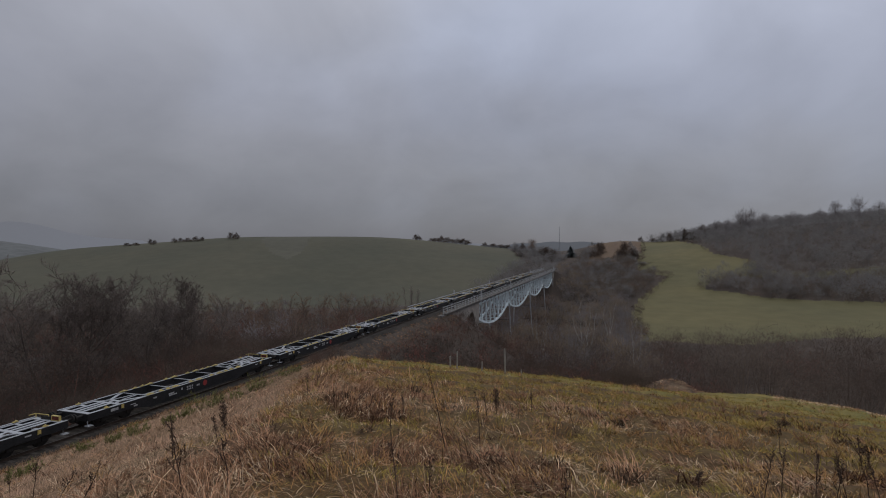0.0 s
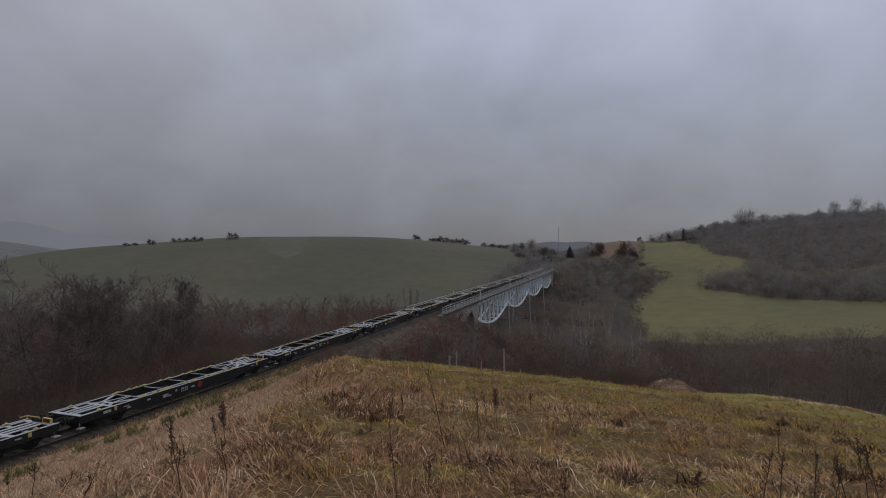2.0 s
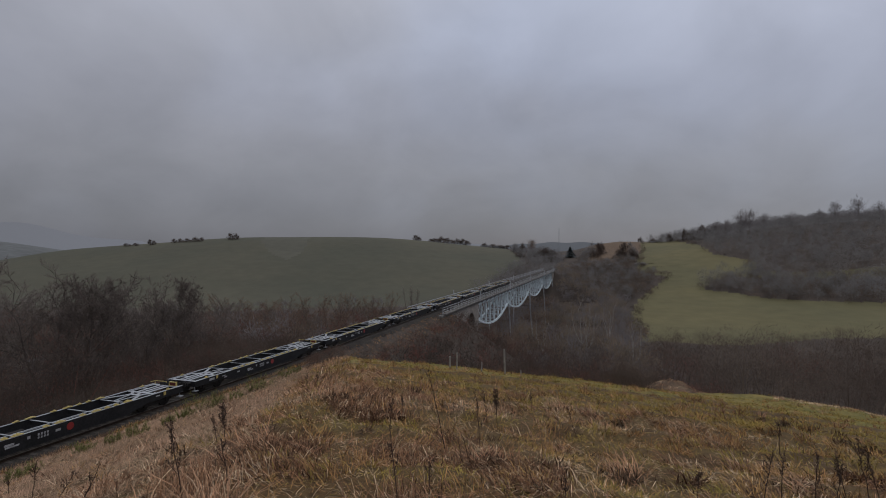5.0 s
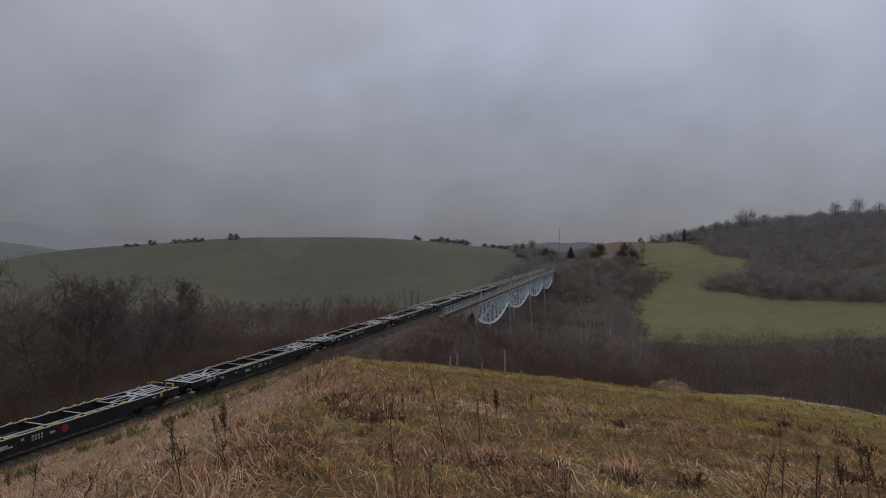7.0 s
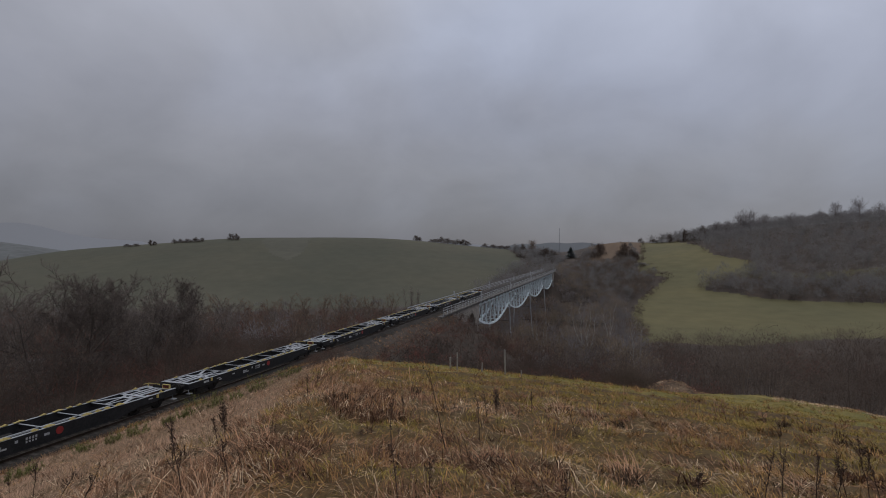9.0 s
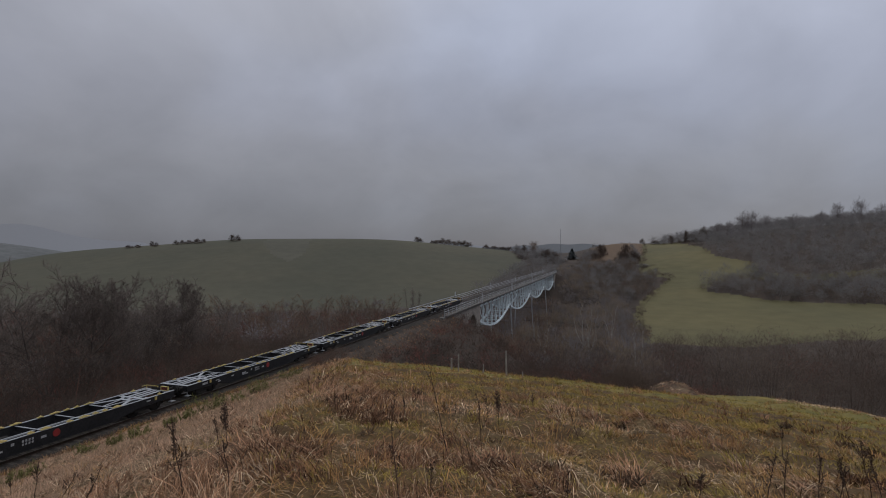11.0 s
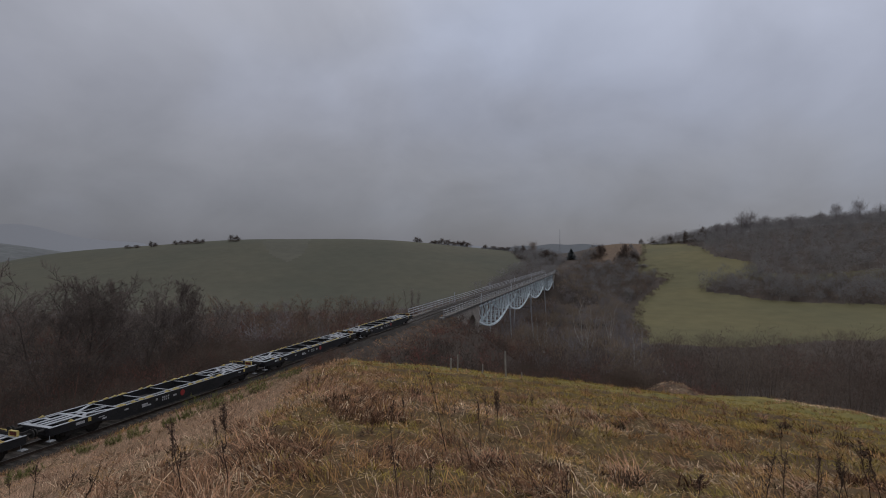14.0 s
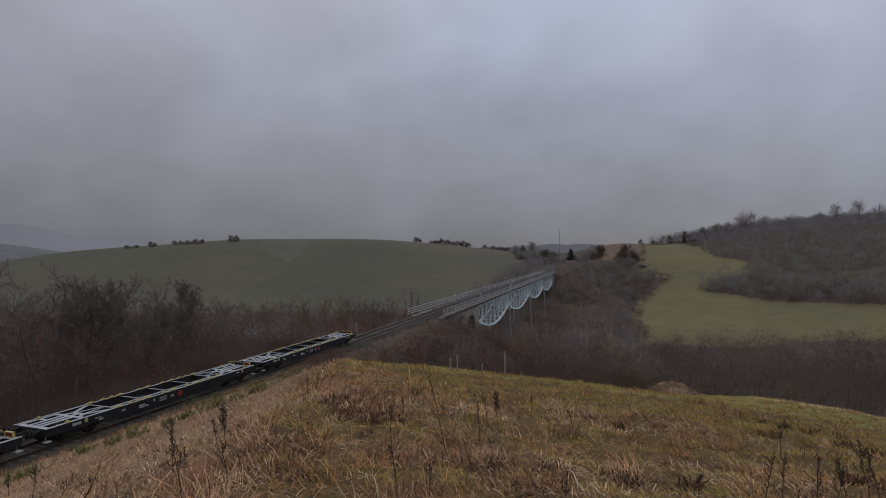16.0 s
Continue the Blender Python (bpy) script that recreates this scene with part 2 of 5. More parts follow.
# plan of the fields and woods, in metres to the right of the eye and ahead of it
DULL_FIELD = [(-900, 265), (-350, 268), (-183, 264), (-119, 266), (-62, 280), (-11, 284), (26, 346), (69, 434), (67, 520), (40, 900), (-900, 900)]
PALE_PATCH = [(-124, 410), (-119, 436), (-124, 476), (-140, 545), (-188, 545), (-165, 474), (-145, 435)]
GREEN_FIELD = [(74, 196), (91, 252), (111, 294), (152, 352), (140, 372), (150, 400), (200, 520), (215, 640), (900, 700), (900, 190), (184, 190), (146, 196), (106, 186)]
HILL_WOOD = [(235, 512), (222, 442), (210, 402), (222, 369), (207, 342), (231, 327), (290, 325), (430, 340), (700, 420), (800, 640), (240, 640)]
SPUR_WOOD = [(155, 307), (165, 293), (174, 276), (193, 265), (220, 257), (300, 250), (520, 280), (520, 345), (300, 318), (256, 303), (216, 318), (187, 331), (166, 323)]


def zone(x, y):
    """0 meadow, 1 dull field, 2 green field, 3 woodland floor, 4 earth, 5 turf, 6 far field, 7 pale crop."""
    a, b = to_view(x, y)
    r = np.hypot(a, b)
    k = np.full(np.shape(x), 3)
    k = np.where((x > 1.6) & (r < 46 + 0.25 * np.maximum(a, 0)) & (y < 52 + 0.6 * (x - 3)), 0, k)
    k = np.where((k == 0) & (r + 5 * waves(x, y, 6, 4) > 23) & (a > -0.18 * b), 5, k)
    k = np.where(np.hypot((a - 23.2) / 6.0, (b - 48.4) / 4.0) + 0.12 * waves(x, y, 2.3, 3) < 1, 4, k)
    k = np.where(inside(a, b, DULL_FIELD), 1, k)
    k = np.where(inside(a, b, PALE_PATCH), 7, k)
    # beyond 800 m the field takes the colour with the mist in it
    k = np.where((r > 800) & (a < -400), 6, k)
    k = np.where(inside(a, b, GREEN_FIELD), 2, k)
    k = np.where((b > 415) & (b < 640) & (a > 0.279 * b + 3 * waves(x, y, 45, 2)) & (a < 0.39 * b) & (k != 2), 4, k)
    k = np.where(inside(a, b, HILL_WOOD) | inside(a, b, SPUR_WOOD), 3, k)
    return k


def make_ground():
    az = np.unique(np.concatenate([np.arange(-50, 50.01, 0.33), np.arange(50, 310.01, 2.6)]))
    az = az[az < 310 - 1e-6]
    rad = np.concatenate([[0.002, 0.3], np.geomspace(0.6, 120, 160), np.arange(122, 520, 3.2), np.geomspace(524, 3800, 40)])
    A, R = np.meshgrid(np.radians(az), rad)
    x, y = to_world(R * np.sin(A) + 0.07, R * np.cos(A) - 0.13)
    z = height(x, y)
    n, k = len(rad), len(az)
    v = np.stack([x.ravel(), y.ravel(), z.ravel()], 1)
    i, j = np.meshgrid(np.arange(n - 1), np.arange(k), indexing="ij")
    j2 = (j + 1) % k
    f = np.stack([i * k + j, i * k + j2, (i + 1) * k + j2, (i + 1) * k + j], -1).reshape(-1, 4)[:, ::-1]
    c = v[f].mean(1)
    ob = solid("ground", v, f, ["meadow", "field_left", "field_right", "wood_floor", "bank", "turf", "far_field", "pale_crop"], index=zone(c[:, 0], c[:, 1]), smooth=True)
    tagged(ob, "hillside meadow, winter fields and wooded valley floor", "ground", kind="structure")


make_ground()


# ---- railway line ----
def along(bm, x0, x1, y0, y1, z0, z1, step=5.0):
    """A bar of constant section that follows the line's grade."""
    n = max(1, int((y1 - y0) / step))
    rings = []
    for i in range(n + 1):
        y = y0 + (y1 - y0) * i / n
        g = float(grade(y))
        rings.append([bm.verts.new((x, y, z + g)) for x, z in ((x0, z0), (x1, z0), (x1, z1), (x0, z1))])
    for p, q in zip(rings, rings[1:]):
        for i in range(4):
            bm.faces.new((p[i], p[(i + 1) % 4], q[(i + 1) % 4], q[i]))
    bm.faces.new(rings[0][::-1])
    bm.faces.new(rings[-1])


def make_track():
    track = new("railway_track")
    tagged(track, "single ballasted railway track with worn steel rails", "railway", kind="structure")
    # bed with sloped shoulders
    bm = bmesh.new()
    prof = [(-2.7, -0.62), (-1.65, -0.165), (1.5, -0.165), (2.1, -0.62)]
    rows = []
    for y in range(-260, 441, 4):
        rows.append([bm.verts.new((x + 0.10 * math.sin(y * 0.9 + i), y, float(grade(y)) + z + 0.02 * math.sin(y * 1.7 + i))) for i, (x, z) in enumerate(prof)])
    for r0, r1 in zip(rows, rows[1:]):
        for i in range(3):
            bm.faces.new((r0[i], r0[i + 1], r1[i + 1], r1[i]))
    part("ballast_bed", bm, "ballast", track, "brown-grey ballast bed")
    for s in (-1, 1):
        bm = bmesh.new()
        x = s * 0.7525
        along(bm, x - 0.075, x + 0.075, -260, 430, -0.172, -0.155)
        along(bm, x - 0.012, x + 0.012, -260, 430, -0.157, -0.03)
        along(bm, x - 0.036, x + 0.036, -260, 430, -0.035, -0.006)
        rail = part("rail", bm, "rail", track, "rust-brown steel rail")
        bm = bmesh.new()
        along(bm, x - 0.030, x + 0.030, -260, 430, -0.008, 0.0)
        part("rail_head", bm, "rail_top", rail, "bright worn rail head")
    # sleepers
    bm = bmesh.new()
    box(bm, -1.3, 1.3, -0.13, 0.13, -0.30, -0.172, 0.02)
    one = part("sleeper", bm, "sleeper", track, "grey concrete sleeper")
    one.location = (0, 30, float(grade(30)))
    for i in range(1, 300):
        ob = new("sleeper", one.data)
        ob.parent, ob.location = track, (0, 30 + 0.6 * i, float(grade(30 + 0.6 * i)))
    bm = bmesh.new()
    for y in list(np.arange(-60, 29.9, 0.6)) + list(np.arange(210, 330, 0.6)):
        box(bm, -1.3, 1.3, y - 0.13, y + 0.13, float(grade(y)) - 0.30, float(grade(y)) - 0.172)
    tagged(part("sleeper_row", bm, "sleeper", track), kind="stuff")


make_track()


# ---- viaduct ----
SPANS = ((116, 153.5), (153.5, 195.5), (195.5, 239), (239, 278))


def make_span(parent, y0, y1):
    n = 8
    root = new("truss_span")
    root.parent = parent
    dy = (y1 - y0) / n
    g0, g1 = float(grade(y0)), float(grade(y1))
    low = lambda t: -4.7 - 2.95 * math.sin(math.pi * t) ** 0.85 + g0 + (g1 - g0) * t
    top = lambda t: -1.45 + g0 + (g1 - g0) * t
    for s in (-1, 1):
        x, xb = s * 2.2, s * 2.35
        bm = bmesh.new()
        beam(bm, (x, y0 + 0.3, top(0)), (x, y1 - 0.3, top(1)), 0.34, 0.42)
        part("top_chord", bm, "truss", root)
        bm = bmesh.new()
        m = 24
        for i in range(m):
            t0, t1 = i / m, (i + 1) / m
            beam(bm, (xb, y0 + 0.3 + (y1 - y0 - 0.6) * t0, low(t0)), (xb, y0 + 0.3 + (y1 - y0 - 0.6) * t1, low(t1)), 0.42, 0.42)
        part("curved_bottom_chord", bm, "truss", root)
        for i in range(n + 1):
            t = i / n
            y = min(max(y0 + dy * i, y0 + 0.35), y1 - 0.35)
            bm = bmesh.new()
            beam(bm, (xb, y, low(t)), (x, y, top(t)), 0.30, 0.42, (0, 1, 0))
            part("vertical", bm, "truss", root)
            bm = bmesh.new()
            beam(bm, (x, y, top(t) - 0.1), (s * 3.1, y, top(t) + 0.9), 0.2, 0.26)
            part("bracket", bm, "rail_paint", root)
            if i < n:
                bm = bmesh.new()
                if i < n / 2:
                    beam(bm, (x, y, top(t)), (xb, y + dy, low((i + 1) / n)), 0.12, 0.12)
                else:
                    beam(bm, (xb, y, low(t)), (x, y + dy, top((i + 1) / n)), 0.12, 0.12)
                part("diagonal", bm, "truss", root)
    bm = bmesh.new()
    for i in range(n + 1):
        y = min(max(y0 + dy * i, y0 + 0.35), y1 - 0.35)
        beam(bm, (-2.2, y, top(i / n)), (2.2, y, top(i / n)), 0.25, 0.35)
        beam(bm, (-2.35, y, low(i / n)), (2.35, y, low(i / n)), 0.15, 0.15)
        if i < n:
            beam(bm, (-2.2, y, top(i / n)), (2.2, y + dy, top((i + 1) / n)), 0.1, 0.1)
            beam(bm, (-2.35, y, low(i / n) + 0.1), (2.35, y + dy, low((i + 1) / n) + 0.1), 0.1, 0.1)
    tagged(part("cross_bracing", bm, "truss", root), kind="stuff")


def make_viaduct():
    v = new("viaduct")
    tagged(v, "pale blue-grey steel viaduct with fish-belly trusses", "railway bridge")
    for y0, y1 in SPANS:
        make_span(v, y0, y1)
    # deck with troughs for the ballast and two walkways
    bm = bmesh.new()
    along(bm, -2.3, 2.3, 97.5, 290, -1.22, -0.64)
    for s in (-1, 1):
        along(bm, s * 2.15 - 0.14, s * 2.15 + 0.14, 97.5, 290, -0.645, -0.10)
    part("deck", bm, "deck", v, "weathered grey deck with low kerbs")
    for s in (-1, 1):
        y = start = 86.5 if s < 0 else 88.0
        bm = bmesh.new()
        along(bm, s * 2.75 - 0.45, s * 2.75 + 0.45, start + 1.5, 290, -0.60, -0.42)
        part("walkway", bm, "deck", v, "beige walkway slab")
        r = new("railing")
        r.parent = v
        bm = bmesh.new()
        box(bm, s * 3.1 - 0.03, s * 3.1 + 0.03, -0.03, 0.03, -0.62, 0.97)
        post = part("post", bm, "rail_paint", r)
        post.location = (0, y, float(grade(y)))
        while y < 287:
            y += 2.5
            ob = new("post", post.data)
            ob.parent, ob.location = r, (0, y, float(grade(y)))
        for z, h in ((0.95, 0.12), (0.52, 0.09), (0.10, 0.09)) if s < 0 else ((0.85, 0.05), (0.45, 0.035), (0.05, 0.035)):
            bm = bmesh.new()
            along(bm, s * 3.1 - 0.035, s * 3.1 + 0.035, start, 289, z - h / 2, z + h / 2)
            part("bar", bm, "rail_paint", r)
        for y in (116.0, 153.5, 195.5, 239.0, 278.0):
            bm = bmesh.new()
            box(bm, s * 3.25 - 0.09, s * 3.25 + 0.09, y - 0.09, y + 0.09, float(grade(y)) - 0.6, float(grade(y)) + 1.75)
            part("refuge_post", bm, "rail_paint", v)
    # masonry approach with one arch
    bm = bmesh.new()
    ring = [(88, -16), (88, -0.45), (116.2, -0.15), (116.2, -22), (112.2, -22), (112.2, -4.9)]
    ring += [(109.3 + 2.9 * math.cos(math.pi * k / 12), -4.7 + 2.9 * math.sin(math.pi * k / 12)) for k in range(1, 12)]
    ring += [(106.4, -4.9), (106.4, -16)]
    f0 = bm.faces.new([bm.verts.new((-2.7, y, z)) for y, z in ring])
    g = bmesh.ops.extrude_face_region(bm, geom=[f0])
    bmesh.ops.translate(bm, vec=(5.4, 0, 0), verts=[q for q in g["geom"] if isinstance(q, bmesh.types.BMVert)])
    bmesh.ops.recalc_face_normals(bm, faces=bm.faces)
    ab = part("masonry_approach", bm, "masonry", v, "sandstone approach with a round arch")
    bm = bmesh.new()
    along(bm, -2.9, 2.9, 87.8, 116.3, -1.0, -0.62)
    part("cornice", bm, "deck", ab)
    for k in range(11):
        a0, a1 = math.pi * k / 11 + 0.015, math.pi * (k + 1) / 11 - 0.015
        bm = bmesh.new()
        pts = [(109.3 + r * math.cos(q), -4.7 + r * math.sin(q)) for r, q in ((2.9, a0), (3.5, a0), (3.5, a1), (2.9, a1))]
        lo = [bm.verts.new((2.68, y, z)) for y, z in pts]
        hi = [bm.verts.new((2.78, y, z)) for y, z in pts]
        bm.faces.new(hi)
        for i in range(4):
            bm.faces.new((lo[i], lo[(i + 1) % 4], hi[(i + 1) % 4], hi[i]))
        bmesh.ops.recalc_face_normals(bm, faces=bm.faces)
        part("voussoir", bm, "masonry", ab)
    bm = bmesh.new()
    box(bm, -2.7, 2.7, 278.2, 292, -14, 1.1, 0.1)
    part("far_abutment", bm, "masonry", v, "sandstone abutment")
    # trestle piers with splayed legs
    for y in (153.5, 195.5, 239, 277.6):
        p = new("pier")
        p.parent = v
        z0 = min(float(height(x, y)) for x in (-4, 4)) - 0.4
        g = float(grade(y))
        cap = g - 4.9
        at = lambda z: 2.75 + (cap - z) * 0.06
        for s in (-1, 1):
            bm = bmesh.new()
            beam(bm, (s * at(z0), y, z0), (s * at(cap), y, cap), 0.32, 0.4, (0, 1, 0))
            part("leg", bm, "pier", p)
        bm = bmesh.new()
        box(bm, -3.0, 3.0, y - 0.35, y + 0.35, cap - 0.1, cap + 0.22)
        part("cap_beam", bm, "truss", p)
        for z in np.arange(cap - 5, z0 + 2, -5):
            bm = bmesh.new()
            beam(bm, (-at(z), y, z), (at(z), y, z), 0.1, 0.1)
            part("tie", bm, "under", p)


make_viaduct()


# ---- freight train ----
PITCH = 19.09                      # from coupling to coupling
SHRINK = PITCH / 19.74


def plate(bm, xs, ys, holes, z0, z1):
    """A flat plate with rectangular holes at the given cells."""
    lay = {}

    def at(i, j, z):
        if (i, j, z) not in lay:
            lay[(i, j, z)] = bm.verts.new((xs[i], ys[j], z))
        return lay[(i, j, z)]

    cells = {(i, j) for i in range(len(xs) - 1) for j in range(len(ys) - 1)} - holes
    for i, j in cells:
        ring = ((i, j), (i + 1, j), (i + 1, j + 1), (i, j + 1))
        bm.faces.new([at(*c, z1) for c in ring])
        bm.faces.new([at(*c, z0) for c in reversed(ring)])
        for k, n in enumerate(((i, j - 1), (i + 1, j), (i, j + 1), (i - 1, j))):
            if n not in cells:
                p, q = ring[k], ring[(k + 1) % 4]
                bm.faces.new((at(*p, z0), at(*q, z0), at(*q, z1), at(*p, z1)))
    bmesh.ops.recalc_face_normals(bm, faces=bm.faces)


def make_wagon():
    """An empty 60-foot container wagon: outer sills, ladder frame, slotted end platforms, two bogies."""
    w = new("container_wagon")
    tagged(w, "empty charcoal container flat wagon with pale steel frame and yellow locks", "railway wagon", group="wagons of the freight train")
    for s in (-1, 1):
        # fish-bellied outer sill
        bm = bmesh.new()
        outline = [(-9.25, 0.74), (-6.2, 0.66), (-4.6, 0.34), (4.6, 0.34), (6.2, 0.66), (9.25, 0.74), (9.25, 1.13), (-9.25, 1.13)]
        f0 = bm.faces.new([bm.verts.new((s * 1.24 - 0.05, y, z)) for y, z in outline])
        g = bmesh.ops.extrude_face_region(bm, geom=[f0])
        bmesh.ops.translate(bm, vec=(0.1, 0, 0), verts=[q for q in g["geom"] if isinstance(q, bmesh.types.BMVert)])
        bmesh.ops.recalc_face_normals(bm, faces=bm.faces)
        sill = part("outer_sill", bm, "frame_side", w, "charcoal fish-bellied side sill")
        # separate top strip, paler than the sill's sides
        bm = bmesh.new()
        box(bm, s * 1.24 - 0.065, s * 1.24 + 0.065, -9.25, 9.25, 1.131, 1.155)
        part("top_flange", bm, "frame_top", sill, "pale top flange")
        bm = bmesh.new()
        for y0, y1, z in ((-9.2, -8.0, 0.70), (-4.6, 4.6, 0.325), (8.0, 9.2, 0.70)):
            box(bm, s * 1.24 - 0.09, s * 1.24 + 0.09, y0, y1, z - 0.012, z + 0.012)
        part("bottom_flange", bm, "frame_side", sill)
        for y, d in ((-4.55, 0.3), (-3.6, 0.17), (-2.95, 0.17), (-2.3, 0.3), (-0.75, 0.17), (0.05, 0.3), (1.45, 0.17), (2.35, 0.3), (3.1, 0.17), (3.75, 0.17), (4.6, 0.3), (-7.9, 0.14), (8.0, 0.14)):
            # a long base, a cheek plate folded inwards and the cone
            bm = bmesh.new()
            box(bm, s * 1.22 - 0.10, s * 1.22 + 0.09, y - d, y + d, 1.156, 1.20, 0.012)
            box(bm, s * 1.17 - 0.07, s * 1.17 + 0.07, y - d * 0.55, y + d * 0.55, 1.195, 1.245, 0.015)
            lock = part("container_lock", bm, "yellow", w, "yellow folding container lock")
            bm = bmesh.new()
            rod(bm, (s * 1.19, y, 1.24), (s * 1.19, y, 1.29), 0.05, 0.028, 8)
            part("cone", bm, "yellow", lock)
        # stencilled panels on the sill's outer face
        xo = s * 1.297
        for y, z, dy, dz in ((-4.2, 0.86, 0.30, 0.10), (-2.75, 0.80, 0.5, 0.11), (-2.6, 0.68, 0.72, 0.09), (-1.75, 0.88, 0.16, 0.15), (-0.12, 0.80, 0.30, 0.13), (-7.4, 0.93, 0.55, 0.16), (7.0, 0.95, 0.35, 0.08), (-6.0, 0.90, 0.40, 0.06), (-5.8, 0.76, 0.28, 0.10)):
            bm = bmesh.new()
            box(bm, xo - 0.006, xo + 0.006, y - dy / 2, y + dy / 2, z - dz / 2, z + dz / 2)
            part("stencil_panel", bm, "white", sill, "white stencilled panel")
        for k in range(4):
            bm = bmesh.new()
            y = -1.22 + k * 0.17
            box(bm, xo - 0.006, xo + 0.006, y - 0.05, y + 0.05, 0.82, 0.95)
            box(bm, xo - 0.006, xo + 0.006, y - 0.05, y + 0.04, 0.66, 0.77)
            part("stencil_bar", bm, "white", sill)
        bm = bmesh.new()
        rod(bm, (xo - 0.012, 0.61, 0.80), (xo + 0.012, 0.61, 0.80), 0.22, 0.22, 18)
        part("warning_disc", bm, "red", sill, "red round plate")
        for y in (-6.8, 7.6):
            bm = bmesh.new()
            box(bm, xo - 0.008, xo + 0.008, y - 0.10, y + 0.10, 0.86, 1.10)
            part("lifting_mark", bm, "yellow", sill, "yellow lifting mark")
    for y in (-4.6, -2.3, 0, 2.3, 4.6):
        bm = bmesh.new()
        box(bm, -1.15, 1.15, y - 0.045, y + 0.045, 1.07, 1.10)
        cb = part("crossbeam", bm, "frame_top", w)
        # the dark of the open well is put into this web's colour
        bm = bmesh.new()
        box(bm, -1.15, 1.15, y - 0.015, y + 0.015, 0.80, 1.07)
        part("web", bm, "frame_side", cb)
    bm = bmesh.new()
    box(bm, 0.40, 0.50, -4.6, 4.55, 0.99, 1.06)
    part("brake_pipe_channel", bm, "frame_top", w)
    bm = bmesh.new()
    box(bm, -0.22, 0.22, -7.2, 7.2, 0.58, 0.80, 0.02)
    part("centre_sill", bm, "under", w)
    bm = bmesh.new()
    rod(bm, (-0.45, -1.9, 0.72), (-0.45, -0.9, 0.72), 0.2, 0.2, 12)
    part("air_tank", bm, "under", w)
    for e in (-1, 1):
        # spread arms that lead the outer sills' load to the bogie
        bm = bmesh.new()
        for s in (-1, 1):
            arm = [(1.19, 4.55), (1.08, 4.95), (0.82, 5.45), (0.58, 5.90), (0.46, 6.25), (0.52, 6.52), (0.74, 6.74), (1.05, 6.92)]
            for p, q in zip(arm, arm[1:]):
                beam(bm, (s * p[0], e * p[1], 1.10), (s * q[0], e * (q[1] + 0.05), 1.10), 0.19, 0.03)
            beam(bm, (s * 0.1, e * 4.7, 1.07), (s * 0.36, e * 6.25, 1.09), 0.10, 0.03)
        box(bm, -0.5, 0.5, e * 6.3 - 0.12, e * 6.3 + 0.12, 1.085, 1.113)
        box(bm, -0.10, 0.10, min(e * 6.3, e * 6.9), max(e * 6.3, e * 6.9), 1.087, 1.111)
        part("spread_arm", bm, "frame_top", w)
        # slotted platform over the bogie
        bm = bmesh.new()
        plate(bm, (-1.17, -1.02, -0.60, -0.40, -0.17, 0.04, 0.24, 0.46, 1.02, 1.17), [e * q for q in (6.75, 6.98, 7.8, 7.98, 8.86, 9.2)],
              {(1, 1), (1, 3), (3, 1), (3, 2), (3, 3), (5, 1), (5, 2), (5, 3), (7, 1), (7, 2), (7, 3)}, 1.09, 1.12)
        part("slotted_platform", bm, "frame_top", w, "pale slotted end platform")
        bm = bmesh.new()
        box(bm, -1.2, 1.2, e * 9.22 - 0.05, e * 9.22 + 0.05, 0.72, 1.14, 0.02)
        part("headstock", bm, "frame_side", w)
        for s in (-1, 1):
            bm = bmesh.new()
            rod(bm, (s * 0.875, e * 9.25, 1.02), (s * 0.875, e * 9.75, 1.02), 0.09, 0.07, 10)
            rod(bm, (s * 0.875, e * 9.75, 1.02), (s * 0.875, e * 9.82, 1.02), 0.24, 0.23, 14)
            part("buffer", bm, "under", w)
            bm = bmesh.new()
            box(bm, s * 1.05, s * 1.38, e * 9.1 - 0.18, e * 9.1 + 0.18, 0.38, 0.42)
            beam(bm, (s * 1.3, e * 9.1 - 0.15, 0.4), (s * 1.24, e * 9.1 - 0.1, 0.85), 0.03, 0.03)
            part("step", bm, "frame_top", w, "pale shunter's step")
        bm = bmesh.new()
        beam(bm, (0, e * 9.2, 0.98), (0, e * 9.86, 0.9), 0.09, 0.14)
        part("coupling_hook", bm, "under", w)
        # bogie
        bg = new("bogie")
        bg.parent, bg.location = w, (0, e * 7.1, 0)
        for s in (-1, 1):
            bm = bmesh.new()
            for a, b in (((-1.3, 0.55), (-0.5, 0.45)), ((-0.5, 0.45), (0.5, 0.45)), ((0.5, 0.45), (1.3, 0.55))):
                beam(bm, (s * 1.0, a[0], a[1]), (s * 1.0, b[0], b[1]), 0.12, 0.24)
            for y in (-0.9, 0.9):
                box(bm, s * 1.0 - 0.12, s * 1.0 + 0.12, y - 0.16, y + 0.16, 0.33, 0.62, 0.03)
            part("side_frame", bm, "under", bg)
        bm = bmesh.new()
        box(bm, -0.95, 0.95, -0.3, 0.3, 0.45, 0.7, 0.03)
        part("bolster", bm, "under", bg)
        for y in (-0.9, 0.9):
            bm = bmesh.new()
            rod(bm, (-1.05, y, 0.46), (1.05, y, 0.46), 0.08, 0.08, 10)
            for s in (-1, 1):
                rod(bm, (s * 0.69, y, 0.46), (s * 0.82, y, 0.46), 0.46, 0.46, 20)
                rod(bm, (s * 0.66, y, 0.46), (s * 0.69, y, 0.46), 0.49, 0.49, 20)
            axle = part("wheelset", bm, "under", bg)
            axle.data.transform(Matrix.Translation((0, -y, -0.46)))
            axle.location = (0, y, 0.46)
    # trailing end: guard rail and brake plate
    bm = bmesh.new()
